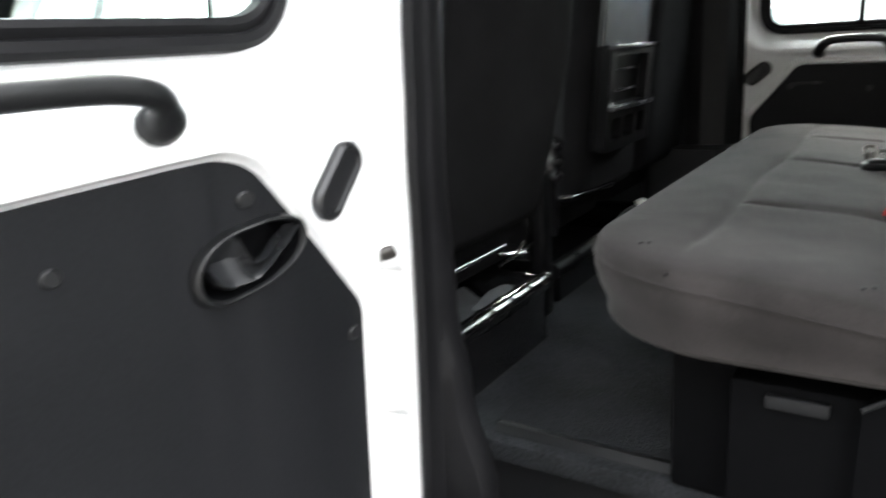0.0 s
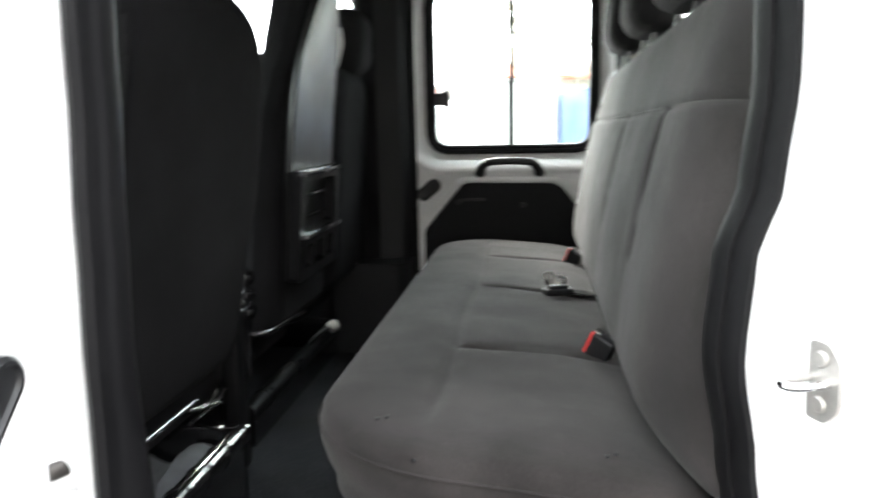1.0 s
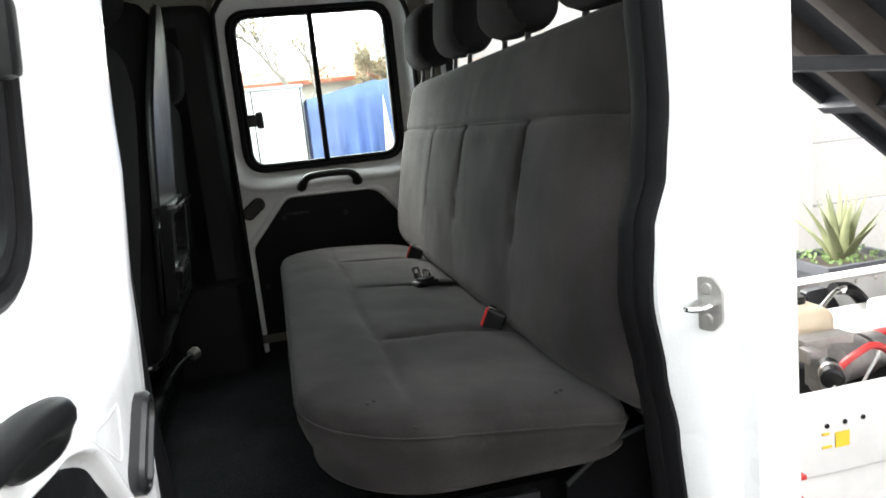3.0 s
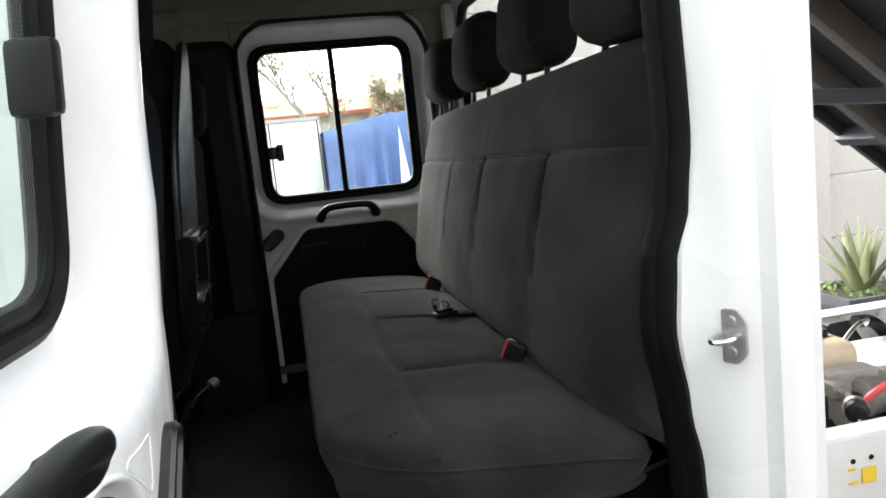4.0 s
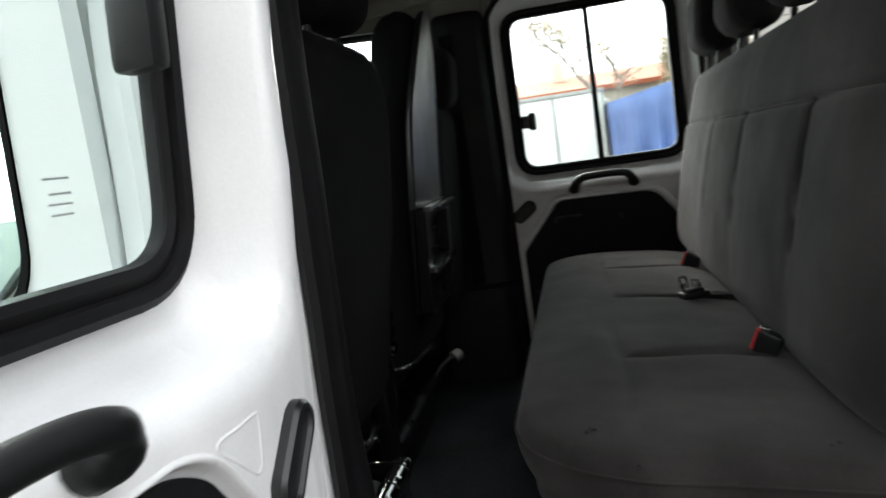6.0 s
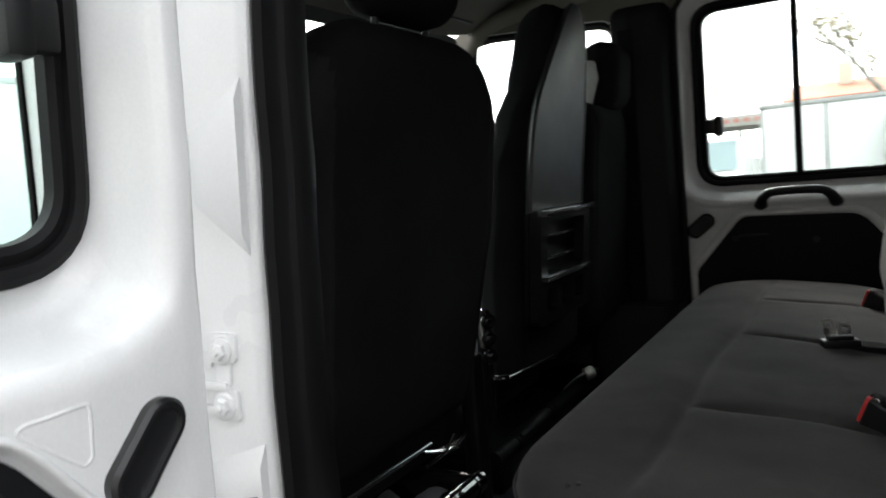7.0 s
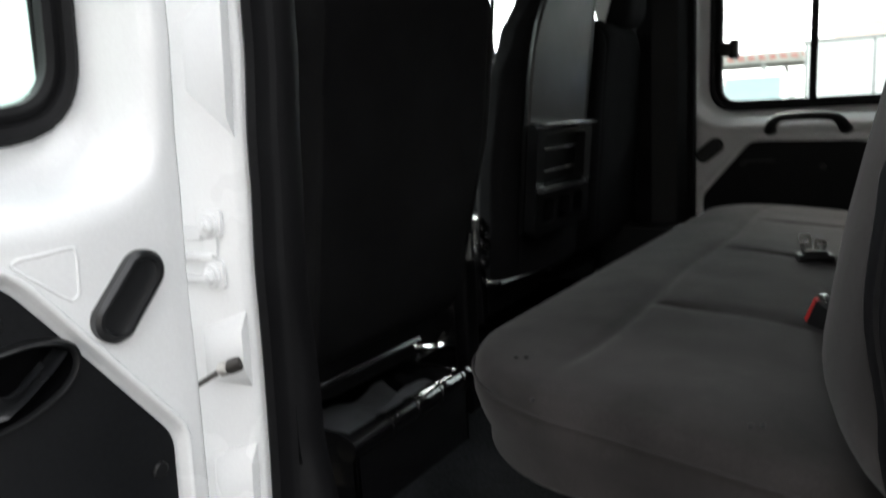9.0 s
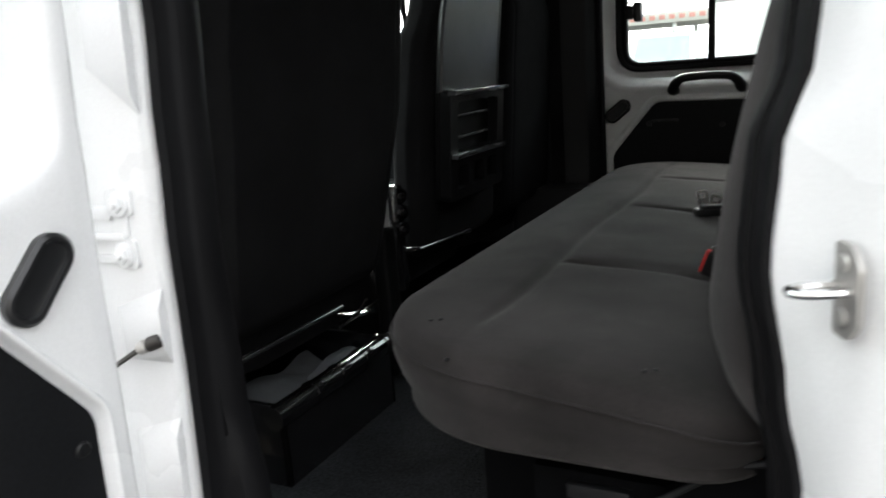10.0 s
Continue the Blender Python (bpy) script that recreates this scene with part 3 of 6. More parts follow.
def far_side():
    """The far wall behind the closed crew door: painted frame, dark post trim."""
    bm = bmesh.new()
    sheet(bm, rounded([(-0.625, 0.45), (X1, 0.45), (X1, 2.22), (-0.625, 2.22)], 0.02, 3), [rrect(-0.575, 0.29, 0.69, 2.15, 0.07)], flat_y(Y1), -0.03, 0.0)
    wall = solo("wall_far", bm, PAINT, "white painted far side of the cab", "wall", "structure")
    bm = bmesh.new()
    post_line = rounded([(-0.650, 2.715), (-0.59, 2.70), (-0.50, 2.715), (-0.468, 2.75), (-0.468, 2.80), (-0.650, 2.80)], 0.02, 5)
    strip(bm, [[(x, y, z) for x, y in shrink(post_line, by)] for z, by in ((0.86, 0.0), (1.5, 0.0), (2.035, 0.0), (2.058, 0.005), (2.070, 0.018))], True, True)
    part("post_trim", bm, TRIM, wall, "dark grey plastic post trim")
    bm = bmesh.new()
    tube(bm, bend([(-0.462, 2.755, 0.83), (-0.462, 2.752, 1.4), (-0.462, 2.752, 1.96), (-0.448, 2.752, 2.06), (-0.385, 2.752, 2.115), (-0.30, 2.752, 2.128), (0.06, 2.752, 2.128), (0.135, 2.752, 2.106), (0.182, 2.752, 2.04), (0.198, 2.752, 1.94), (0.200, 2.752, 1.60)], 5), 0.009, 10)
    part("post_seal", bm, RUBBER, wall, "black rubber seal")
    bm = bmesh.new()
    prism(bm, rounded([(-0.74, 2.60), (-0.5, 2.60), (-0.47, 2.64), (-0.47, 2.79), (-0.74, 2.79)], 0.03, 4), 0.86, 1.16)
    part("belt_cover", bm, TRIM, wall, "dark plastic belt reel cover")
    bm = bmesh.new()
    box(bm, (-0.79, 2.715, 0.86), (-0.69, 2.79, 1.49), 0.012, 2)
    part("lower_post_trim", bm, TRIM, wall, "dark grey plastic post trim")
    # belt on the post
    bm = bmesh.new()
    strip(bm, [[(-0.62, 2.696, z), (-0.575, 2.695, z), (-0.575, 2.6935, z), (-0.62, 2.6945, z)] for z in (1.15, 1.6, 2.0)], True, True)
    part("belt_webbing", bm, SEATCLOTH, wall)
    # lining round the door opening
    bm = bmesh.new()
    sheet(bm, [(-0.60, 0.90), (0.296, 0.90), (0.296, 2.16), (-0.60, 2.16)], [rounded([(-0.462, 0.93), (0.200, 0.93), (0.200, 2.128), (-0.462, 2.128)], [0.01, 0.01, 0.10, 0.10], 8)], flat_y(2.760), -0.003, 0.003)
    part("door_lining", bm, LINER, wall, "olive grey lining round the far door")
    # header rail over the far door
    bm = bmesh.new()
    box(bm, (-0.745, 2.738, 2.130), (0.30, 2.80, 2.24), 0.012)
    box(bm, (-0.640, 2.745, 2.045), (-0.470, 2.80, 2.16), 0.012)
    part("header_rail", bm, LINER, wall)


REAR_WINDOW = rrect(1.07, 2.69, 1.66, 2.12, 0.08)


def rear_wall():
    bm = bmesh.new()
    sheet(bm, rounded([(0.94, 0.5), (2.82, 0.5), (2.80, 2.26), (0.96, 2.26)], 0.05, 4), [REAR_WINDOW], flat_x(0.301), 0.0, 0.03)
    wall = solo("wall_rear", bm, PRIMER, "white painted rear wall of the cab", "wall", "structure")
    win = thing("window_rear", (0.315, 1.88, 1.66), "wide fixed rear window with black seal", "window", kind="structure")
    b = bmesh.new()
    c = shrink(REAR_WINDOW, 0.02)
    strip(b, [[(0.299, y, z) for y, z in REAR_WINDOW], [(0.296, y, z) for y, z in shrink(REAR_WINDOW, 0.008)], [(0.312, y, z) for y, z in c], [(0.320, y, z) for y, z in c], [(0.335, y, z) for y, z in REAR_WINDOW]])
    part("window_seal", b, RUBBER, win)
    b = bmesh.new()
    sheet(b, shrink(REAR_WINDOW, 0.018), [], flat_x(0.314), 0.0, 0.004)
    part("pane", b, CLEAR, win).visible_shadow = False
    bm = bmesh.new()
    box(bm, (0.262, 2.70, 1.90), (0.300, 2.79, 2.14), 0.012)
    part("belt_anchor_cover", bm, PRIMER, wall, "pale bracket with two holes")
    bm = bmesh.new()
    box(bm, (0.285, 1.02, 0.83), (0.300, 2.78, 1.55), 0.006)
    part("lining", bm, TRIM, wall)


def roof():
    bm = bmesh.new()
    nx, ny = 24, 30
    rows = []
    for i in range(nx + 1):
        x = -1.105 + 1.415 * i / nx
        rows.append([(x, Y0 + 0.02 + (Y1 - Y0 - 0.04) * j / ny, 2.245 - 0.10 * abs(2 * j / ny - 1) ** 5 * (1 - 0.9 * max(0, min(1, (-0.62 - x) / 0.30))) - (0.212 - 0.10 * abs(2 * j / ny - 1) ** 5) * max(0, (-0.62 - x) / 0.485) ** 2) for j in range(ny + 1)])
    top = [[(x, y, z + 0.02) for x, y, z in r] for r in rows]
    strip(bm, rows, False)
    strip(bm, top, False)
    bmesh.ops.remove_doubles(bm, verts=bm.verts, dist=1e-6)
    lining = solo("ceiling", bm, LINER, "pale grey cloth headliner of the cab", "ceiling", "structure")
    bm = bmesh.new()
    box(bm, (-0.80, Y0 + 0.03, 2.272), (X1, Y1 - 0.03, 2.31), 0.015, 2)
    strip(bm, [[(x, Y0 + 0.10, z), (x, Y1 - 0.10, z), (x, Y1 - 0.10, z + 0.012), (x, Y0 + 0.10, z + 0.012)] for x, z in ((-0.81, 2.29), (-0.92, 2.245), (-1.02, 2.17), (-1.12, 2.07))], True, True)
    solo("roof", bm, PAINT, "white painted cab roof", "roof", "structure")
    bm = bmesh.new()
    box(bm, (-0.76, 0.96, 2.12), (0.30, 1.09, 2.27), 0.02, 3)
    solo("wall_header", bm, PAINT, "white rail above the open door", "header", "structure")
    for y, tilt in ((1.42, 4), (2.28, 4)):
        visor = thing("sun_visor", (-0.93, y, 2.05), "grey sun visor folded up under the headliner", "sun visor", "sun visors")
        b = bmesh.new()
        m = Matrix.Translation((-0.955, y, 2.125)) @ Matrix.Rotation(radians(-31), 4, "Y")
        box(b, (-0.085, -0.20, -0.012), (0.085, 0.20, 0.010), 0.011, 4, m)
        part("flap", b, LINER, visor)
        b = bmesh.new()
        tube(b, [m @ Vector((-0.095, -0.26, 0)), m @ Vector((-0.095, 0.26, 0))], 0.006)
        part("rod", b, PLASTIC, visor)
    lamp = thing("roof_lamp", (-0.62, 1.86, 2.20), "pale plastic roof lamp and console, unlit", "lamp")
    b = bmesh.new()
    box(b, (-0.74, 1.72, 2.19), (-0.52, 2.0, 2.25), 0.02, 3)
    part("housing", b, GREYPLASTIC, lamp)
    b = bmesh.new()
    box(b, (-0.66, 1.76, 2.183), (-0.56, 1.96, 2.192), 0.004, 2)
    part("lens", b, PAPER, lamp, "cloudy plastic lens")


def windscreen():
    top, low = (-1.147, 2.032), (-1.76, 1.40)
    win = thing("windscreen", (-1.72, 1.86, 1.40), "raked windscreen seen from inside the cab", "windscreen", kind="structure")

    def on(u, n, v):
        return Vector((low[0] + (top[0] - low[0]) * v + 0.65 * n, u, low[1] + (top[1] - low[1]) * v - 0.74 * n * -1))

    outline = rounded([(1.04, 0.0), (2.68, 0.0), (2.62, 1.0), (1.10, 1.0)], [0.05, 0.05, 0.12, 0.12], 8)
    b = bmesh.new()
    sheet(b, shrink(outline, 0.006), [], on, 0.0, 0.005)
    part("pane", b, GLASS, win).visible_shadow = False
    b = bmesh.new()
    big = [(1.86 + (u - 1.86) * 1.06, 0.5 + (v - 0.5) * 1.03) for u, v in outline]
    sheet(b, big, [shrink(outline, 0.012)], on, -0.012, 0.018)
    part("surround", b, TRIM, win, "dark windscreen surround")
    for y0, y1 in ((0.985, 1.04), (2.745, 2.70)):
        b = bmesh.new()
        tube(b, bend([(-1.74, y0, 1.38), (-1.49, y0 * 0.5 + y1 * 0.5, 1.64), (-1.30, y1, 1.84), (-1.16, y1, 1.99), (-1.02, y1, 2.10), (-0.62, y1 + (0.03 if y1 > 2 else -0.03), 2.15)], 6), [0.021] * 31, 10, 1.3)
        part("pillar_trim", b, LINER, win, "pale pillar trim")
    mirror = thing("inside_mirror", (-1.20, 1.86, 1.93), "black inside mirror on the windscreen", "mirror")
    b = bmesh.new()
    box(b, (-1.19, 1.74, 1.86), (-1.16, 1.98, 1.93), 0.012, 3)
    part("shell", b, PLASTIC, mirror)
    b = bmesh.new()
    tube(b, [(-1.18, 1.86, 1.92), (-1.165, 1.86, 1.965)], 0.008)
    part("stem", b, PLASTIC, mirror)
    b = bmesh.new()
    box(b, (X0, 0.93, 0.5), (X0 + 0.03, 2.80, 1.21), 0.01)
    strip(b, [[(x, 0.94, z), (x, 2.79, z), (x, 2.79, z - 0.02), (x, 0.94, z - 0.02)] for x, z in ((X0, 1.215), (-2.0, 1.30), (-1.73, 1.37))], True, True)
    solo("wall_front", b, PAINT, "white painted front of the cab", "wall", "structure")


def dashboard():
    dash = thing("dashboard", (-1.55, 1.86, 0.86), "dark plastic dashboard under the windscreen", "dashboard")
    b = bmesh.new()
    section = rounded([(-1.70, 0.86), (-1.50, 0.86), (-1.38, 1.12), (-1.40, 1.30), (-1.52, 1.375), (-1.70, 1.38)], [0.01, 0.03, 0.06, 0.06, 0.05, 0.01], 5)
    strip(b, [[(x, y, z) for x, z in section] for y in (0.97, 1.4, 1.86, 2.3, 2.76)], True, True)
    part("body", b, TRIM, dash)
    for y in (1.10, 1.75, 1.97, 2.62):
        b = bmesh.new()
        box(b, (-1.402, y - 0.06, 1.21), (-1.375, y + 0.06, 1.28), 0.008, 2)
        part("air_vent", b, PLASTIC, dash)
    wheel = thing("steering_wheel", (-1.22, 1.48, 1.33), "black steering wheel behind the driver seat", "steering wheel")
    m = Matrix.Translation((-1.22, 1.48, 1.44)) @ Matrix.Rotation(radians(-55), 4, "Y")
    b = bmesh.new()
    loops = []
    for i in range(36):
        a = 2 * math.pi * i / 36
        c = Vector((math.cos(a), math.sin(a), 0))
        loops.append([m @ (c * (0.19 + 0.016 * math.cos(2 * math.pi * k / 8)) + Vector((0, 0, 0.016 * math.sin(2 * math.pi * k / 8)))) for k in range(8)])
    strip(b, loops + [loops[0]])
    bmesh.ops.remove_doubles(b, verts=b.verts, dist=1e-6)
    part("rim", b, PLASTIC, wheel)
    b = bmesh.new()
    for a in (0, 180, 270):
        c = Vector((math.cos(radians(a)), math.sin(radians(a)), 0))
        tube(b, [m @ (c * 0.03), m @ (c * 0.18)], 0.018, 8, 0.4)
    part("spokes", b, PLASTIC, wheel)
    b = bmesh.new()
    disc(b, m @ Vector((0, 0, -0.02)), m.to_3x3() @ Vector((0, 0, 1)), 0.07, 0.05, 20, 0.015)
    part("hub", b, PLASTIC, wheel)
    b = bmesh.new()
    tube(b, [m @ Vector((0, 0, -0.02)), (-1.42, 1.48, 1.24)], 0.035, 12)
    part("column", b, PLASTIC, wheel)


# ---- the crew doors ----
def crew_door(name, label, world_put, at, spec):
    """One crew door, built from its hinge (s = 0) outwards, z upwards and n into the cab: skin, pressed frame, window, trim card, handles."""
    door = thing(name, at, label, "door", kind="structure")
    swell = spec["swell"]

    def put(s, n, z):
        return Vector((s, n, z))

    def bulge(s):
        """How far the inner panel stands proud: highest beyond the oval cap, rolled over at the hinge edge."""
        return swell * along(((0.09, -1.8), (0.130, -1.5), (0.135, -0.3), (0.139, 0.55), (0.145, 0.81), (0.17, 0.89), (0.21, 0.95), (0.25, 1.0), (0.28, 0.97), (0.31, 0.85), (0.36, 0.55), (0.42, 0.30), (0.50, 0.10), (0.60, 0.0)), s)

    def piece(what, b, mat, parent, tag="", hold=None, follow=1.0):
        """Cuts the flat piece where the panel swells towards the hinge, and lays it on the door. follow: 0 for what stays in the window's plane."""
        if swell and follow:
            for cut in [0.110, 0.130, 0.133, 0.136, 0.1385, 0.141, 0.1455, 0.150] + [0.160 + 0.012 * k for k in range(23)] + [0.45, 0.48, 0.52, 0.56, 0.60]:
                bmesh.ops.bisect_plane(b, geom=b.verts[:] + b.edges[:] + b.faces[:], plane_co=(cut, 0, 0), plane_no=(1, 0, 0), dist=1e-5)
        if swell and mat is PAINT:
            for k in range(28):
                bmesh.ops.bisect_plane(b, geom=b.verts[:] + b.edges[:] + b.faces[:], plane_co=(0, 0, 0.73 + 0.05 * k), plane_no=(0, 0, 1), dist=1e-5)
        for v in b.verts:
            s, n, z = v.co
            rise = bulge(s) * follow
            if hold:
                f = (s - hold[0]) / (hold[1] - hold[0])
                rise = (1 - f) * bulge(hold[0]) + f * bulge(hold[1]) + 0.003
            if what in ("inner_panel", "outer_skin"):
                rise *= max(0.0, min(1.0, (n + 0.04) / 0.03))
            if swell and not follow:
                n -= 0.013
            v.co = world_put(s, n + rise, z)
        return part(what, b, mat, parent, tag, sharp=80 if mat is PAINT else 38)

    rim = 0.126 if swell else 0.092
    skin = rrect(rim, 0.925, 0.70, 2.14, 0.06)
    pr, pb = (0.11, 1.455) if swell else (0.14, 1.432)
    press = rrect(0.150, 0.872, pb, 2.125, pr)
    card = rounded(spec["card"], [0.03, 0.05, 0.075 if swell else 0.05, 0.08, 0.06, 0.03], 8)
    deep = 0.012 if swell else 0.0      # the open door's card lies in a pressed recess
    b = bmesh.new()
    sheet(b, skin, [press, shrink(card, -0.010)] if swell else [press], put, 0.0, -0.004)
    bmesh.ops.delete(b, geom=[v for v in b.verts if v.co.y < -0.002], context="VERTS")
    loops = []
    so, si, zo, zi = spec["seal"]

    def edge(f):
        """The window's outline, from the seal's outer edge (0) to its inner one (1)."""
        s, z = so + (si - so) * f, zo + (zi - zo) * f
        return s, 1.02 - s, z, spec["heights"] - z, 0.085 - 0.035 * f

    ridge = ((0.003, 0.002), (0.008, 0.009), (0.015, 0.013), (0.024, 0.009), (0.040, -0.012), (0.056, -0.034), (0.064, -0.040), (0.085, -0.041))
    for by, n in ridge if not swell else ((0.006, -0.0006), (0.013, -0.003), (0.021, -0.009), (0.031, -0.022), (0.042, -0.038), (0.050, -0.048), (0.057, -0.053), (0.072, -0.055)):
        loops.append([put(s, n, z) for s, z in rrect(0.150 + by, 0.872 - by, pb + by * 1.1, 2.125 - by, pr - by * 0.6)])
    strip(b, [[put(s, 0.0, z) for s, z in press]] + loops)
    bmesh.ops.remove_doubles(b, verts=b.verts, dist=1e-5)
    piece("inner_panel", b, PAINT, door)
    b = bmesh.new()
    sheet(b, rrect(rim - 0.004, 0.93, 0.66, 2.145, 0.06), [rrect(*edge(0.4))], put, -0.060 if swell else -0.045, -0.066 if swell else -0.052)
    strip(b, [[put(s, -0.060 if swell else -0.045, z) for s, z in rrect(rim - 0.004, 0.93, 0.66, 2.145, 0.06)], [put(s, -0.030, z) for s, z in rrect(rim - 0.003, 0.928, 0.67, 2.143, 0.06)], [put(s, -0.004, z) for s, z in skin]])
    piece("outer_skin", b, PAINT, door)
    # window
    win = thing(spec["window"], world_put(0.5, -0.03, 1.53), "sliding crew door window, two panes in black rubber", "window", kind="structure")
    rings = [(*edge(f), n) for f, n in ((0.0, -0.040), (0.06, -0.027), (0.25, -0.023), (0.5, -0.026), (0.56, -0.032), (0.8, -0.030), (1.0, -0.034), (1.04, -0.048), (0.4, -0.058), (0.0, -0.052))]
    b = bmesh.new()
    strip(b, [[put(s, n, z) for s, z in rrect(a0, a1, z0, z1, r)] for a0, a1, z0, z1, r, n in rings])
    piece("window_seal", b, RUBBER, win, "black rubber window seal", follow=0.0)
    mid = spec["bar"]
    b = bmesh.new()
    pe, pz = si - 0.007, zi - 0.007
    pt, pf = spec["heights"] + 0.001 - pz, 1.022 - pe
    box_at(b, put, (mid - 0.009, -0.046, pz - 0.004), (mid + 0.011, -0.030, pt + 0.004), 0.003)
    piece("slide_bar", b, RUBBER, win, follow=0.0)
    b = bmesh.new()
    sheet(b, rounded([(pe, pz), (mid, pz), (mid, pt), (pe, pt)], [0.05, 0.003, 0.003, 0.05], 6), [], put, -0.036, -0.040)
    pane = piece("pane", b, GLASS, win, follow=0.0)
    pane.visible_shadow = False
    b = bmesh.new()
    sheet(b, rounded([(mid, pz), (pf, pz), (pf, pt), (mid, pt)], [0.003, 0.05, 0.05, 0.003], 6), [], put, -0.042, -0.046)
    pane = piece("pane", b, GLASS, win, follow=0.0)
    pane.visible_shadow = False
    s0, z0 = spec["latch"]
    b = bmesh.new()
    box_at(b, put, (s0 - 0.040, -0.034, z0 - 0.021), (s0 - 0.004, -0.016, z0 + 0.023), 0.006)
    box_at(b, put, (s0 - 0.010, -0.034, z0 - 0.030), (s0 + 0.015, 0.004, z0 + 0.030), 0.008)
    piece("window_latch", b, PLASTIC, win, "black window slide latch", follow=0.0)
    b = bmesh.new()
    for i, (dz, w) in enumerate(((0.0, 0.034), (-0.010, 0.028), (-0.017, 0.031), (-0.024, 0.029))):
        box_at(b, put, (0.330, -0.0355, 1.640 + dz), (0.330 + w * 0.7, -0.0352, 1.6415 + dz), 0)
    piece("glass_marking", b, INK, win, follow=0.0)
    # trim card with a rolled lip round it
    b = bmesh.new()
    inner = shrink(card, 0.008)
    bowl = []
    if spec["lever"]:
        l0, l1, lz = spec["lever"]
        cx, rx, rz = (l0 + l1) / 2, (l1 - l0) / 2, 0.034
        slope = 0.22 * spec["lean"]

        def oval(f, g, n, k):
            """A point on the bezel's egg-shaped outline, blunt at the outer end and narrower towards the hinge."""
            c, d = math.cos(2 * math.pi * k / 48), math.sin(2 * math.pi * k / 48)
            u = rx * f * math.copysign(abs(c) ** 0.8, c)
            return put(cx + u, n - deep, lz + rz * g * (1.0 + 0.16 * c) * math.copysign(abs(d) ** 0.9, d) - slope * u)

        bowl = [[(q.x, q.z) for q in (oval(0.96, 0.94, 0.0, k) for k in range(48))]]
    sheet(b, inner, bowl, put, 0.001 - deep, 0.006 - deep)
    piece("trim_card", b, CARD, door, "black fibre trim card")
    b = bmesh.new()
    rolls = ((-0.010, 0.0), (-0.0075, 0.0035), (-0.0045, 0.0035), (-0.002, 0.0), (0.001, -0.006), (0.004, -0.011), (0.009, -0.013)) if swell else ((-0.020, 0.0), (-0.012, 0.006), (-0.005, 0.009), (0.0, 0.008), (0.007, 0.002))
    strip(b, [[put(s, n, z) for s, z in shrink(card, by)] for by, n in rolls])
    piece("pressed_lip", b, PAINT, door)
    for s, z in spec["studs"]:
        b = bmesh.new()
        disc(b, put(s, 0.006 - deep, z), (0, 1, 0), 0.009, 0.004, 14, 0.002)
        piece("clip", b, PLASTIC, door)
    # oval cap
    (u0, v0), (u1, v1) = spec["oval"]
    b = bmesh.new()
    c = Vector(((u0 + u1) / 2, (v0 + v1) / 2))
    way = Vector((u1 - u0, v1 - v0))
    half, way = way.length / 2, way.normalized()
    side = Vector((-way.y, way.x))
    loops = []
    girth = 0.93 if swell else 1.0
    for r, n in ((0.024, -0.008), (0.024, 0.006), (0.020, 0.010), (0.016, 0.010), (0.014, 0.006), (0.012, 0.0055), (0.002, 0.0055)):
        ring = []
        for k in range(36):
            a = 2 * math.pi * k / 36
            q = c + way * (math.copysign(half - 0.026, math.cos(a)) * (1 if r > 0.004 else 0.9) + girth * r * math.cos(a)) + side * girth * r * math.sin(a)
            ring.append(put(q.x, n, q.y))
        loops.append(ring)
    strip(b, loops, True, True)
    piece("oval_cap", b, LEVER if swell else PLASTIC, door, "black oval plastic cap", (0.178, 0.247) if swell else None)
    # pull handle
    h0, h1, hz = spec["handle"]
    b = bmesh.new()
    pts = bend([put(h0, 0.0, hz - 0.014), put(h0 + 0.003, 0.020, hz - 0.006), put(h0 + 0.018, 0.036, hz + 0.012), put(h0 + 0.055, 0.041, hz + 0.021), put((h0 + h1) / 2, 0.043, hz + 0.023), put(h1 - 0.055, 0.041, hz + 0.021), put(h1 - 0.018, 0.036, hz + 0.012), put(h1 - 0.003, 0.020, hz - 0.006), put(h1, 0.0, hz - 0.014)], 6)
    if not spec["lever"]:
        pts = bend([put(h0, 0.0, hz - 0.012), put(h0 + 0.002, 0.026, hz - 0.008), put(h0 + 0.014, 0.040, hz + 0.012), put(h0 + 0.045, 0.046, hz + 0.026), put(h1 - 0.045, 0.046, hz + 0.026), put(h1 - 0.014, 0.040, hz + 0.012), put(h1 - 0.002, 0.026, hz - 0.008), put(h1, 0.0, hz - 0.012)], 6)
    n = len(pts)
    tube(b, pts, [0.0215 - 0.0085 * min(1.0, 3.2 * math.sin(math.pi * i / (n - 1)) ** 2) for i in range(n)] if spec["lever"] else [0.020 - 0.007 * math.sin(math.pi * i / (n - 1)) for i in range(n)], 14, 0.9)
    piece("pull_handle", b, PLASTIC, door, "black plastic pull handle")
    # latch lever in a bowl
    if not spec["lever"]:
        b = bmesh.new()
        box_at(b, put, (0.34, 0.005, 1.345), (0.42, 0.009, 1.352), 0.001)
        piece("card_slot", b, PLASTIC, door)
        return door
    b = bmesh.new()
    strip(b, [[oval(f, g, n, k) for k in range(48)] for f, g, n in ((1.05, 1.07, 0.005), (1.045, 1.06, 0.012), (1.01, 1.01, 0.017), (0.97, 0.95, 0.018), (0.93, 0.89, 0.015), (0.92, 0.87, 0.006), (0.95, 0.92, -0.004), (1.05, 1.07, 0.005))])
    bezel = piece("latch_bezel", b, PLASTIC, door, "black latch lever bezel")
    b = bmesh.new()
    blade = []
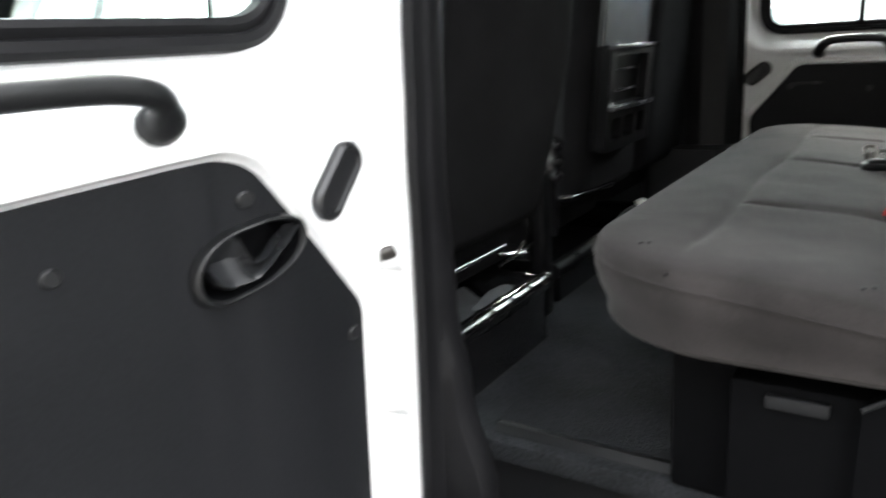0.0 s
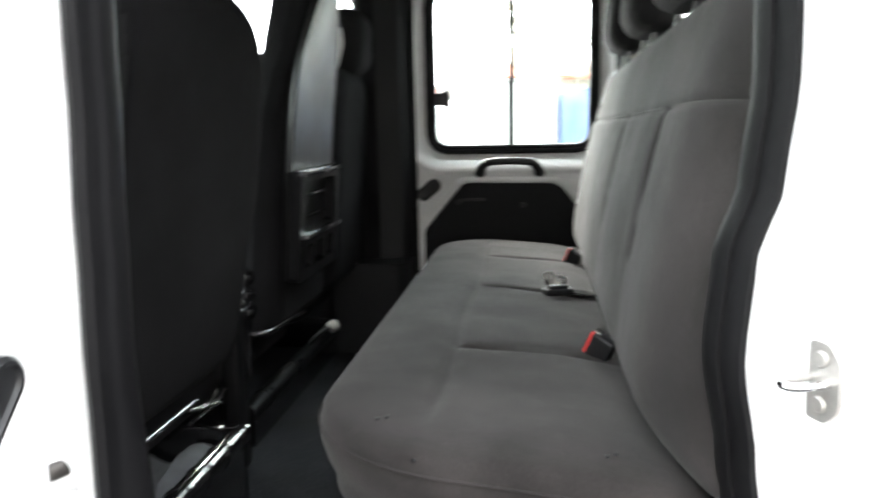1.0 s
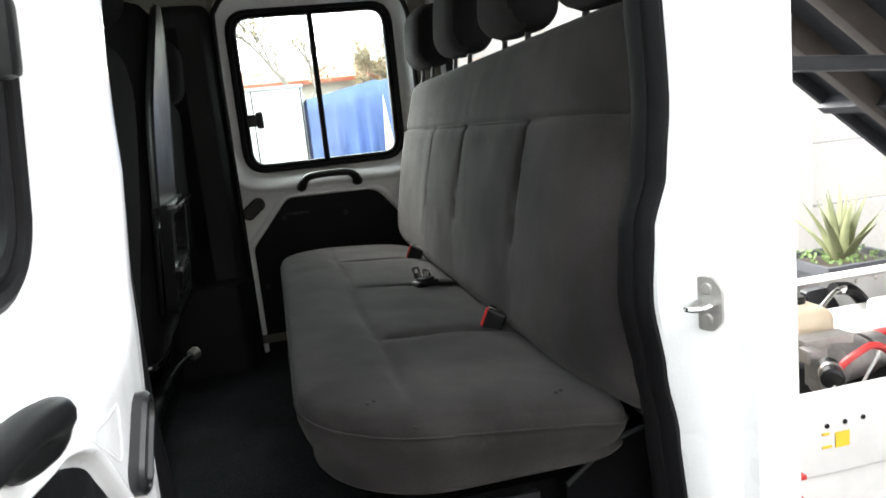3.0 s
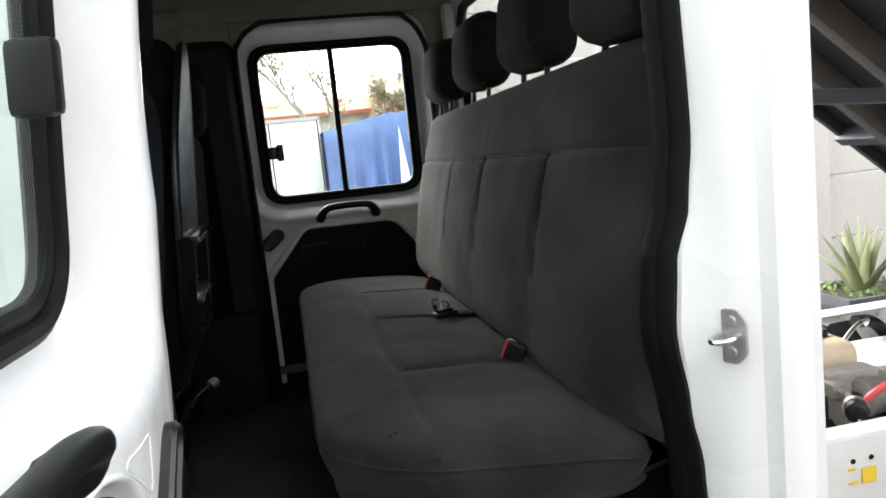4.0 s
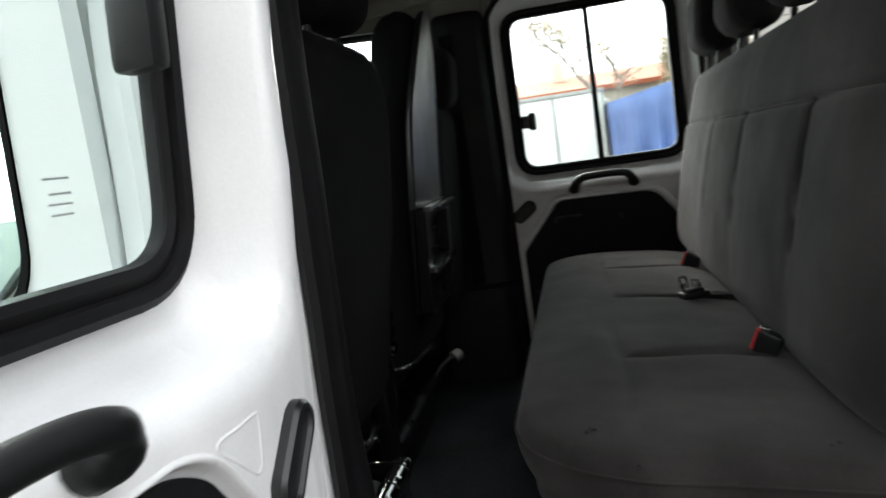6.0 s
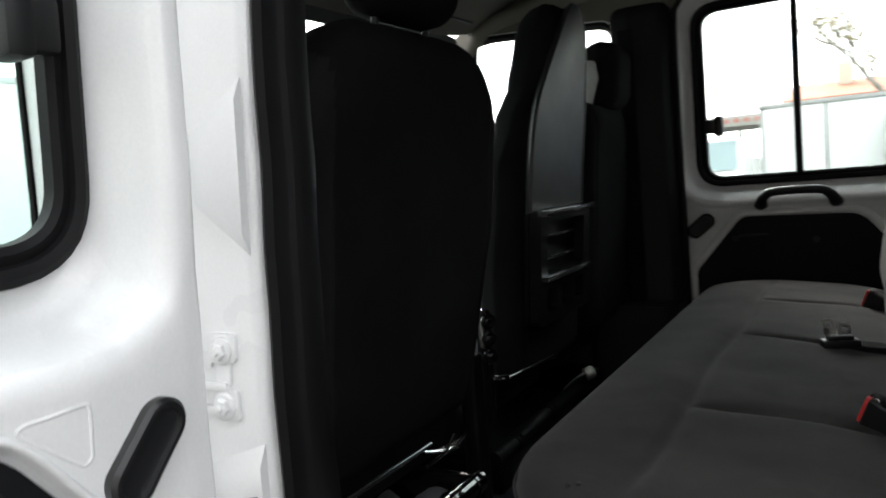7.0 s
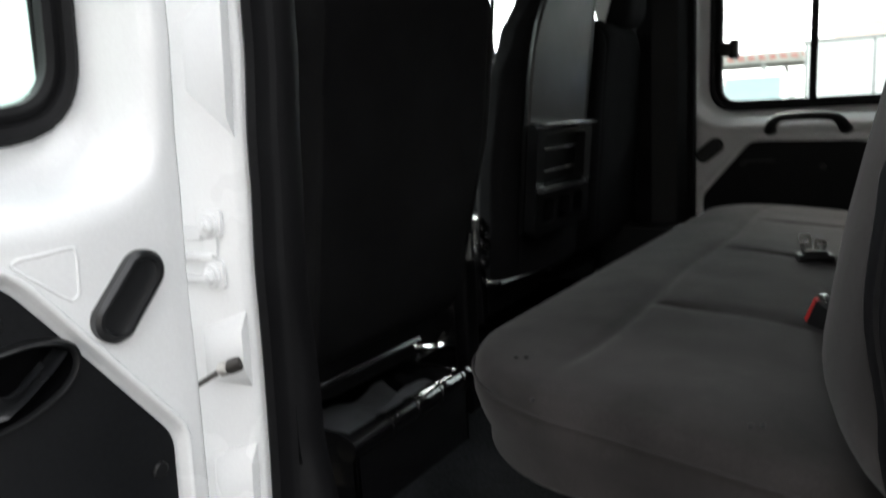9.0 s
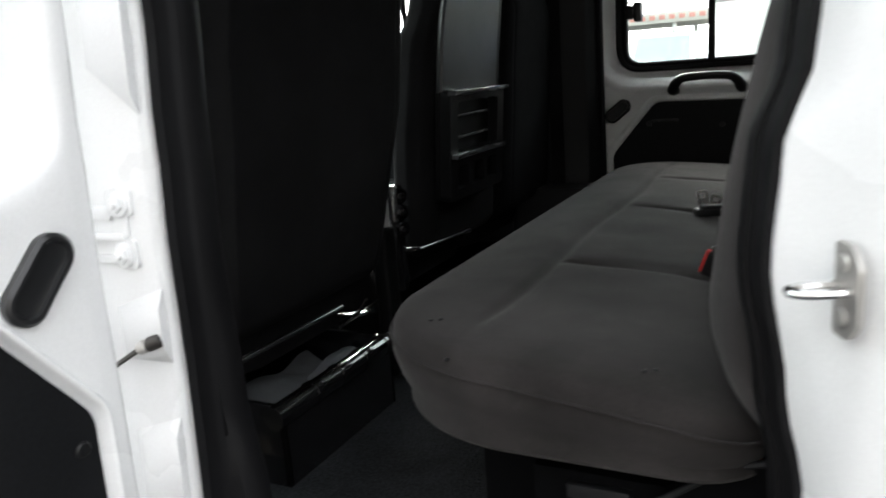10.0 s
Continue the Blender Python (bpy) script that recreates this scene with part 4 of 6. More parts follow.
    lower = ((-0.80, 0.10), (-0.70, 0.45), (-0.58, 0.70), (-0.43, 0.84), (-0.2, 0.80), (0.0, 0.68), (0.26, 0.33), (0.6, -0.20), (0.84, -0.66))
    upper = ((-0.80, -0.05), (-0.70, -0.42), (-0.57, -0.65), (-0.42, -0.78), (-0.29, -0.80), (-0.17, -0.66), (-0.09, -0.25), (0.0, 0.10), (0.10, 0.17), (0.26, 0.06), (0.53, -0.38), (0.84, -0.76))
    for i in range(42):
        w = -0.80 + 1.64 * i / 41
        e0, e1 = lz - rz * straight(lower, w), lz - rz * straight(upper, w)
        blade.append([put(cx - rx * w, n - deep, e0 + g * (e1 - e0)) for g, n in ((0.0, -0.002), (0.02, 0.014), (0.07, 0.0175), (0.15, 0.016), (0.30, 0.008), (0.55, 0.001), (0.80, 0.006), (0.93, 0.012), (1.0, 0.010), (0.95, -0.002))])
    strip(b, blade, True, True)
    piece("lever", b, LEVER, bezel, "smooth black latch lever shaped like a spoon")
    # the hollow's shade is put into the bowl's colour, blacker than the bezel
    b = bmesh.new()
    strip(b, [[oval(f, g, n, k) for k in range(48)] for f, g, n in ((0.925, 0.88, 0.012), (0.89, 0.83, 0.004), (0.86, 0.79, -0.012), (0.80, 0.70, -0.022), (0.4, 0.35, -0.024), (0.02, 0.02, -0.024))])
    piece("bowl", b, BASEPLASTIC, bezel, "bowl behind the lever, its shade put in as blacker plastic")
    # pressed wedge beside the card
    b = bmesh.new()
    t = spec["wedge"]
    if t:
        pts = [put(s, -0.0009, z) for s, z in t]
        tube(b, bend(pts, 8), 0.0020, 8)
        piece("pressed_mark", b, PAINT, door)
    return door


def box_at(bm, put, lo, hi, bevel):
    """A bevelled box given in a door's own (s, n, z)."""
    made = bmesh.new()
    box(made, lo, hi, bevel, 2)
    back = {}
    for v in made.verts:
        back[v] = bm.verts.new(put(v.co.x, v.co.y, v.co.z))
    for f in made.faces:
        bm.faces.new([back[v] for v in f.verts])
    made.free()
    return bm


OPEN = radians(-4)
HINGE = Vector((-0.600, 0.995, 0))


def open_place(s, n, z):
    """The open door: it stands out from the cab, a little past square."""
    way, nrm = Vector((math.sin(OPEN), -math.cos(OPEN), 0)), Vector((math.cos(OPEN), math.sin(OPEN), 0))
    return HINGE + way * s + nrm * (0.095 + n + along(TUMBLE, z)) + Vector((0, 0, z))


def shut_place(s, n, z):
    return Vector((-0.650 + s, 2.790 - n, z))


def doors():
    crew_door("door_open", "white crew door standing open, black trim card", open_place, open_place(0.5, 0, 0.70),
              dict(swell=0.030, seal=(0.198, 0.227, 1.533, 1.569), heights=3.597, window="window_open_door", bar=0.52, latch=(0.256, 1.741), card=[(0.170, 0.74), (0.170, 1.236), (0.325, 1.442), (0.70, 1.418), (0.86, 1.27), (0.86, 0.74)],
                   studs=[(0.330, 1.391), (0.197, 1.203), (0.52, 1.36), (0.80, 1.22), (0.24, 0.95), (0.60, 1.0)], oval=[(0.247, 1.352), (0.182, 1.430)], handle=(0.412, 0.645, 1.488), lever=(0.267, 0.395, 1.332), lean=1,
                   wedge=[(0.259, 1.402), (0.258, 1.430), (0.2585, 1.441), (0.263, 1.445), (0.290, 1.443), (0.305, 1.442), (0.311, 1.438), (0.305, 1.431), (0.288, 1.416), (0.272, 1.402), (0.265, 1.398), (0.259, 1.402)]))
    crew_door("door_far", "white crew door, shut, with black trim card", shut_place, shut_place(0.5, 0, 0.70),
              dict(swell=0.0, seal=(0.218, 0.255, 1.499, 1.530), heights=3.561, window="window_far_door", bar=0.510, latch=(0.292, 1.685), card=[(0.205, 0.74), (0.205, 1.245), (0.345, 1.412), (0.672, 1.408), (0.80, 1.25), (0.80, 0.74)],
                   studs=[(0.33, 1.34), (0.24, 1.10), (0.55, 1.33)], oval=[(0.192, 1.352), (0.268, 1.412)], handle=(0.405, 0.605, 1.452), lever=None, lean=-1, wedge=None))


# ---- the seats ----
def headrest(parent, centre, lean, width, height, thick, cover, post=0.06):
    """A padded headrest on two posts, as a part of its seat; the posts are parts of the headrest."""
    m = Matrix.Translation(centre) @ Matrix.Rotation(lean, 4, "Y")

    def put(u, v, w):
        return m @ Vector((-w, u, v))

    b = bmesh.new()
    us, vs = samples(width / 2, 14), samples(height / 2, 12)
    pad(b, us, vs, lambda su, sv: 0.055, lambda u, v, d: thick / 2 - fall(d, 0.06, thick * 0.42) + 0.008 * math.cos(u / width * 3), lambda u, v, d: -thick / 2 + fall(d, 0.05, thick * 0.42), put, ((0.003, 0.5),))
    if isinstance(cover, list):
        for f in b.faces:
            p = m.inverted() @ f.calc_center_median()
            f.material_index = int(-p.x > thick * 0.10 and abs(p.y) < width / 2 - 0.022)
    rest = part("headrest", b, cover, parent)
    for y in (-0.075, 0.075):
        b = bmesh.new()
        tube(b, [m @ Vector((0, y, -height / 2 - post - 0.012)), m @ Vector((0, y, -height / 2 + 0.02))], 0.0065, 10)
        part("post", b, PLASTIC, rest)
    return rest


def rear_bench():
    bench = thing("rear_bench", (-0.12, 1.82, 0.86), "grey cloth four-seat rear bench across the cab", "bench seat")
    # cushion
    cy, cx, ha, hb = 1.825, -0.107, 0.805, 0.245
    creases = [1.42, 1.86, 2.24]
    us, vs = samples(ha, 70, [c - cy for c in creases]), samples(hb, 30, [-0.0875])

    def top(u, v, d):
        y = cy + u
        z = 1.259 - fall(d, 0.090, 0.018) - fall(d, 0.014, 0.013) + 0.004 * (1 - (v / hb) ** 2) - 0.034 * ((v + hb) / (2 * hb)) ** 1.5 - 0.014 * max(0.0, (y - 2.3) / 0.33) ** 2 - 0.022 * max(0.0, (v - 0.07) / (hb - 0.07)) ** 2
        ease = max(0.0, min(1.0, (d - 0.05) / 0.08))
        z -= dip(v, -0.0875 + 0.006 * math.sin(9 * u), 0.011, 0.0065) * ease
        z += 0.003 * ease * math.exp(-((v + 0.145) / 0.05) ** 2)
        if v > -0.08:
            far = max(0.0, min(1.0, (v + 0.08) / 0.02))
            for c in creases:
                z -= dip(y, c + 0.012 * math.sin(14 * v + c * 5), 0.008, 0.0075) * far * ease
        z += 0.0022 * noise.noise(Vector((u * 7, v * 7, 3))) * ease + 0.0012 * noise.noise(Vector((u * 22, v * 22, 8))) * ease
        z -= 0.006 * math.exp(-((y - 1.30) / 0.16) ** 2 - ((v - 0.02) / 0.10) ** 2)
        return z

    def taper(u, v, w):
        """The sides draw in towards the bottom."""
        low = 0.020 * max(0.0, min(1.0, (1.228 - w) / 0.10)) ** 1.6
        return Vector((cx + v + low * max(0.0, -v / hb), cy + u + low * max(0.0, (0.25 - ha - u) / 0.25), w))

    def under(u, v, d):
        return 1.124 + fall(d, 0.03, 0.014)

    b = bmesh.new()
    pad(b, us, vs, lambda su, sv: (0.20 if su > 0 else 0.215) if sv < 0 else 0.09, top, under, lambda u, v, w: taper(u, v, w), ((0.002, 0.06), (0.003, 0.25), (0.000, 0.5), (-0.006, 0.8)))
    cushion = part("seat_cushion", b, BENCH, bench, "grey cloth seat cushion, lightly soiled")
    b = bmesh.new()
    outline = arcs([(cy - ha - 0.002, cx - hb - 0.002), (cy + ha + 0.002, cx - hb - 0.002), (cy + ha + 0.002, cx + hb), (cy - ha - 0.002, cx + hb)], [0.215, 0.20, 0.09, 0.09], 18)
    line = [(x, y, 1.2285 + 0.004 * (1 - ((x - cx) / hb) ** 2) - 0.034 * max(0.0, (x - cx + hb) / (2 * hb)) ** 1.5 - 0.014 * max(0.0, (y - 2.3) / 0.33) ** 2 - 0.022 * max(0.0, (x - cx - 0.07) / (hb - 0.07)) ** 2) for y, x in outline]
    tube(b, line + line[:1], 0.0017, 6, 1.0, (0, 0, 1))
    part("piping", b, BENCH, cushion)
    for x, y in ((-0.247, 1.107), (-0.192, 1.034), (0.02, 1.062)):
        b = bmesh.new()
        for k in (-1, 1):
            disc(b, (x + 0.005 * k, y + 0.003 * k, 1.257 if y > 1.1 else 1.240), (0, -0.2, 1), 0.0028, 0.0025, 8, 0.001)
        part("snag", b, PLASTIC, cushion, "small worn hole in the cloth")
    # backrest
    by, bz0, bz1, bha = 1.832, 1.205, 1.785, 0.834
    length = math.hypot(0.585, 0.122)
    tilt = math.atan2(0.122, 0.585)
    vhalf = length / 2
    vseam = (1.612 - bz0) / (bz1 - bz0) * length - vhalf
    seams = [1.400, 1.845, 2.165]

    def put(u, v, w):
        f = (v + vhalf) / length * (1.022 - 0.07 * (u + bha) / (2 * bha))
        return Vector((0.064 + 0.122 * f - w * math.cos(tilt), by + u, bz0 + 0.585 * f + w * math.sin(tilt)))

    us, vs = samples(bha, 64, [s - by for s in seams]), samples(vhalf, 34, [vseam])

    def face(u, v, d):
        w = 0.012 - fall(d, 0.055, 0.05) - fall(v + vhalf, 0.085, 0.035) + 0.016 * math.sin(math.pi * (v + vhalf) / length)
        ease = max(0.0, min(1.0, d / 0.03))
        w -= dip(v, vseam - 0.004 * math.cos(u * 2.2), 0.006, 0.006) * ease
        if v < vseam:
            low = max(0.0, min(1.0, (v + vhalf - 0.03) / 0.05))
            y = by + u
            bow = -0.045 * ((v - vseam) / length)
            for s in seams:
                w -= dip(y, s + bow, 0.006, 0.006) * ease * low
            w += 0.006 * abs(math.sin(math.pi * (y - 0.955) / 0.445)) * ease * low
        w -= 0.056 * max(0.0, (1.25 - by - u) / 0.25) ** 2
        w += 0.0022 * noise.noise(Vector((u * 6, v * 6, 1))) * ease + 0.001 * noise.noise(Vector((u * 20, v * 20, 5))) * ease
        return w

    b = bmesh.new()
    pad(b, us, vs, lambda su, sv: 0.045 if sv > 0 else (0.05 if su < 0 else 0.09), face, lambda u, v, d: -0.10 + fall(d, 0.03, 0.025), put, ((0.003, 0.3), (0.003, 0.7)))
    part("backrest", b, BENCH, bench, "grey cloth backrest with stitched panels")
    for y in (1.195, 1.625, 2.065, 2.505):
        headrest(bench, (0.204, y, 1.886), radians(6), 0.25, 0.19, 0.12, [SEATSIDE, BENCHSIDE], post=0.03)
    # base
    b = bmesh.new()
    box(b, (-0.225, 1.165, 0.86), (0.20, 2.62, 1.135), 0.012, 2)
    part("base_box", b, BASEPLASTIC, bench, "dark plastic base under the cushion")
    b = bmesh.new()
    box(b, (-0.130, 1.104, 0.862), (0.115, 1.170, 1.085), 0.006, 2)
    lid = part("side_hatch", b, BASEPLASTIC, bench)
    b = bmesh.new()
    box(b, (-0.085, 1.092, 1.055), (-0.01, 1.106, 1.074), 0.004, 2)
    part("hatch_catch", b, TRIM, lid)
    b = bmesh.new()
    disc(b, (0.05, 1.104, 1.045), (0, -1, 0), 0.011, 0.008, 14, 0.003)
    part("hatch_stud", b, TRIM, lid)
    b = bmesh.new()
    sheet(b, rounded([(0.02, 0.90), (0.16, 0.90), (0.165, 1.155), (0.10, 1.138), (0.025, 1.085)], [0.01, 0.01, 0.01, 0.03, 0.01], 4), [], flat_y(1.072), 0.0, 0.03)
    part("side_cover", b, BASEPLASTIC, bench, "dark plastic end cover")
    b = bmesh.new()
    tube(b, bend([(0.025, 1.069, 1.088), (0.10, 1.069, 1.140), (0.16, 1.069, 1.158)], 5), 0.004, 8)
    part("cover_rim", b, TRIM, bench)
    b = bmesh.new()
    box(b, (0.118, 1.086, 1.138), (0.126, 1.093, 1.150), 0.002)
    part("tag", b, ORANGE, bench, "small orange tag")


def buckles():
    for y in (1.454, 2.254):
        ob = thing("belt_buckle", (0.06, y, 1.215), "black belt buckle with red release button", "belt buckle", "belt buckles")
        m = Matrix.Translation((0.034, y - 0.004, 1.247)) @ Matrix.Rotation(radians(-32), 4, "Z") @ Matrix.Rotation(radians(24), 4, "Y") @ Matrix.Scale(0.88, 4)
        b = bmesh.new()
        box(b, (-0.012, -0.013, -0.022), (0.034, 0.013, 0.026), 0.006, 3, m)
        part("body", b, PLASTIC, ob)
        b = bmesh.new()
        box(b, (-0.0155, -0.0125, -0.018), (-0.008, 0.0125, 0.026), 0.003, 2, m)
        part("button", b, RED, ob, "red release button")
        b = bmesh.new()
        box(b, (-0.013, -0.009, 0.025), (0.004, 0.009, 0.031), 0.002, 2, m)
        part("slot", b, CHROME, ob)
        b = bmesh.new()
        box(b, (0.0, -0.011, -0.06), (0.026, 0.011, -0.018), 0.003, 2, m)
        part("stalk", b, RUBBER, ob)
    ob = thing("lap_belt_clip", (-0.02, 1.828, 1.250), "black lap belt clip with steel tongue on the cushion", "belt clip")
    m = Matrix.Translation((-0.014, 1.828, 1.243)) @ Matrix.Rotation(radians(20), 4, "Z")
    b = bmesh.new()
    box(b, (-0.032, -0.015, 0.0), (0.030, 0.015, 0.015), 0.006, 3, m)
    box(b, (-0.022, -0.011, 0.011), (0.020, 0.011, 0.022), 0.005, 3, m)
    part("grip", b, PLASTIC, ob)
    b = bmesh.new()
    turn = m @ Matrix.Translation((0.006, 0.002, 0.018)) @ Matrix.Rotation(radians(-34), 4, "X") @ Matrix.Rotation(radians(16), 4, "Y")
    sheet(b, rrect(-0.010, 0.010, 0.0, 0.024, 0.005, 4), [rrect(-0.0055, 0.0055, 0.009, 0.019, 0.003, 3)], lambda a, n, c: turn @ Vector((a, n, c)), -0.0012, 0.0012)
    part("tongue", b, STEEL, ob, "dull steel tongue")
    b = bmesh.new()
    turn = m @ Matrix.Translation((-0.012, 0.012, 0.018)) @ Matrix.Rotation(radians(-20), 4, "X") @ Matrix.Rotation(radians(-4), 4, "Y")
    sheet(b, rrect(-0.010, 0.010, 0.0, 0.030, 0.005, 4), [rrect(-0.0055, 0.0055, 0.014, 0.025, 0.003, 3)], lambda a, n, c: turn @ Vector((a, n, c)), -0.0012, 0.0012)
    part("tongue", b, STEEL, ob, "dull steel tongue")
    b = bmesh.new()
    strip(b, [[Vector(p) + Vector((dx, dy, 0)) for dx, dy in ((-0.006, 0.022), (0.006, -0.022))] + [Vector(p) + Vector((dx, dy, 0.0016)) for dx, dy in ((0.006, -0.022), (-0.006, 0.022))] for p in bend([(-0.005, 1.840, 1.250), (0.03, 1.855, 1.242), (0.06, 1.875, 1.234), (0.10, 1.895, 1.213)], 5)], True, True)
    part("webbing", b, SEATCLOTH, ob)


def seat_back(parent, x, y, z0, z1, half, lean, thick, cover, crown=0.0, waist=0.0, corner=0.11):
    """A padded backrest of a front seat; x is its rear face at its foot, and it leans backwards."""
    h = (z1 - z0) / 2
    m = Matrix.Translation((x, y, z0 + h)) @ Matrix.Rotation(lean, 4, "Y")

    def put(u, v, w):
        k = 1.0 - crown * (0.3 if waist and u > 0 else 1.0) * max(0.0, v / h) ** 2 - (waist * max(0.0, -v / h) if u > 0 else 0.0)
        return m @ Vector((w, u * k, v))

    us, vs = samples(half, 18, [half - 0.055, 0.055 - half]), samples(h, 22)
    b = bmesh.new()
    pad(b, us, vs, lambda su, sv: corner if sv > 0 else 0.05, lambda u, v, d: 0.0 - fall(d, 0.06, 0.045) - dip(abs(u), half - 0.055, 0.006, 0.004) + 0.004 * noise.noise(Vector((u * 5, v * 5, y))), lambda u, v, d: -thick + fall(d, 0.07, 0.05) - 0.02 * (abs(u) / half) ** 2, put, ((0.004, 0.3), (0.004, 0.7)))
    if isinstance(cover, list):
        back = m.inverted()
        for f in b.faces:
            p = back @ f.calc_center_median()
            f.material_index = int(abs(p.y) > half * 0.80)
    part("backrest", b, cover, parent)
    return m


def seat_base(parent, y0, y1, x0=-1.15, x1=-0.715, edge=None, top=0.945):
    """Black steel box under a front seat, with a round folded edge and rivets."""
    base = None
    for lo, hi in (((x1 - 0.012, y0, 0.86), (x1, y1, top)), ((x0, y0, 0.86), (x0 + 0.012, y1, top + 0.03)), ((x0, y0, 0.86), (x1, y0 + 0.012, top + 0.02)), ((x0, y1 - 0.012, 0.86), (x1, y1, top + 0.02))):
        b = boxed(lo, hi, 0.004)
        made = part("box_side", b, STEELBLACK, parent, "gloss black steel seat box side")
        base = base or made
    b = bmesh.new()
    tube(b, [(x1 - 0.012, y0 - 0.01, top), (x1 - 0.012, y1 + 0.01, top)], 0.022, 14)
    part("rolled_edge", b, edge or STEELBLACK, base)
    for i in range(4):
        y = y0 + 0.10 + (y1 - y0 - 0.12) * i / 3
        b = bmesh.new()
        tube(b, [(x1 - 0.012, y - 0.003, top), (x1 - 0.012, y + 0.003, top)], 0.0245, 14)
        disc(b, (x1 + 0.004, y + 0.018, top + 0.017), (0.6, 0, 0.8), 0.006, 0.006, 10, 0.002)
        part("rib", b, edge or STEELBLACK, base)
    b = bmesh.new()
    tube(b, [(x1 - 0.06, y0 - 0.03, top + 0.105), (x1 - 0.06, y1 - 0.08, top + 0.102)], 0.006, 10)
    part("slide_bar", b, PIVOT, base, "polished seat slide bar")
    return base


def front_cushion(parent, y, half, z=1.02):
    b = bmesh.new()
    us, vs = samples(half, 14), samples(0.25, 14)
    pad(b, us, vs, lambda su, sv: 0.08, lambda u, v, d: z + 0.15 - fall(d, 0.05, 0.05), lambda u, v, d: z + 0.02 + fall(d, 0.03, 0.02), lambda u, v, w: Vector((-0.98 + v, y + u, w)), ((0.006, 0.4),))
    part("seat_cushion", b, SEATCLOTH, parent)


def front_seats():
    # driver
    seat = driver = thing("driver_seat", (-0.90, 1.52, 0.86), "black cloth driver seat seen from behind", "seat")
    seat_back(seat, -0.612, 1.444, 1.13, 1.834, 0.298, radians(7.5), 0.12, [SEATCLOTH, SEATSIDE], 0.12, 0.30, 0.16)
    headrest(seat, (-0.595, 1.425, 1.945), radians(7), 0.235, 0.20, 0.12, SEATCLOTH, post=0.05)
    front_cushion(seat, 1.52, 0.26)
    seat_base(seat, 1.255, 1.625, x1=-0.640, top=0.995)
    for k, (y, z) in enumerate(((1.60, 1.075), (1.645, 1.060), (1.61, 1.045))):
        b = bmesh.new()
        tube(b, bend([(-0.72, y - 0.05, z), (-0.705, y, z + 0.012 * (k - 1)), (-0.70, y + 0.04, z + 0.008)], 5), 0.005, 8)
        part("adjuster_link", b, CHROME, seat, "bright steel adjuster link")
    b = bmesh.new()
    box(b, (-0.82, 1.62, 1.035), (-0.76, 1.70, 1.075), 0.004, 1, Matrix.Translation((0, 0, 0)))
    part("bracket", b, GREYPLASTIC, seat)
    # middle seat with a hard back that folds into a table
    seat = thing("middle_seat", (-0.85, 2.04, 0.86), "black middle seat with a folding grey plastic back", "seat")
    left = [(1.12, 1.845), (1.40, 1.832), (1.60, 1.858), (1.71, 1.925), (1.80, 2.005), (1.90, 2.045), (2.00, 2.075)]
    b = bmesh.new()
    us, vs = samples(0.21, 18, [-0.16]), samples(0.435, 26)

    def shell(u, v, w):
        """Narrow at the head, broad at the shoulder; leans backwards."""
        z = 1.555 + v
        y = along(left, z) + (2.276 - along(left, z)) * (u + 0.21) / 0.42
        return Vector((-0.614 + 0.079 * v + w, y, z))

    pad(b, us, vs, lambda su, sv: (0.10 if su < 0 else 0.07) if sv > 0 else 0.04, lambda u, v, d: -fall(d, 0.05, 0.04) - dip(u, -0.16, 0.006, 0.004), lambda u, v, d: -0.11 + fall(d, 0.06, 0.05), shell, ((0.003, 0.3), (0.003, 0.7)))
    part("backrest", b, SEATCLOTH, seat)
    b = bmesh.new()
    lo = Matrix.Translation((-0.612, 2.037, 1.506)) @ Matrix.Rotation(radians(4.5), 4, "Y")
    lefts = [(0.0, -0.163), (0.10, -0.158), (0.17, -0.148), (0.218, -0.132), (0.26, -0.108), (0.29, -0.082), (0.35, -0.033), (0.41, 0.020), (0.445, 0.050), (0.462, 0.068), (0.474, 0.088)]
    rights = [(0.0, 0.160), (0.10, 0.164), (0.218, 0.177), (0.29, 0.183), (0.36, 0.184), (0.40, 0.179), (0.43, 0.172), (0.455, 0.158), (0.467, 0.143), (0.474, 0.120)]
    heights = [0.474 * k / 40 for k in range(36)] + [0.425, 0.438, 0.450, 0.458, 0.465, 0.470, 0.474]
    loops = []
    for c in heights:
        l, r = straight(lefts, c), straight(rights, c)
        front = [lo @ Vector((0.016 + 0.006 * (1 - (2 * k / 8 - 1) ** 2), l + (r - l) * k / 8, c)) for k in range(9)]
        loops.append(front + [lo @ Vector((0.0, r, c)), lo @ Vector((0.0, l, c))])
    strip(b, loops, True, True)
    part("hard_back", b, GREYPLASTIC, seat, "scuffed grey plastic back panel")
    b = bmesh.new()
    rim = [lo @ Vector((0.012, straight(rights, c), c)) for c in heights] + [lo @ Vector((0.012, straight(lefts, c), c)) for c in heights[::-1]]
    tube(b, rim, 0.007, 6)
    part("back_rim", b, PLASTIC, seat)
    # tray frame with slots
    b = bmesh.new()
    tray = Matrix.Translation((-0.598, 2.022, 1.354)) @ Matrix.Rotation(radians(4.5), 4, "Y")

    def on(a, n, c):
        return tray @ Vector((n, a, c))

    sheet(b, rrect(-0.155, 0.165, -0.10, 0.155, 0.015, 4), [rrect(-0.115, 0.125, 0.012, 0.128, 0.012, 4), rounded([(-0.115, -0.075), (-0.05, -0.075), (-0.05, -0.02), (-0.115, -0.02)], 0.012, 4), rrect(-0.030, 0.045, -0.075, -0.02, 0.012, 4), rrect(0.065, 0.125, -0.075, -0.02, 0.012, 4)], on, -0.012, 0.014)
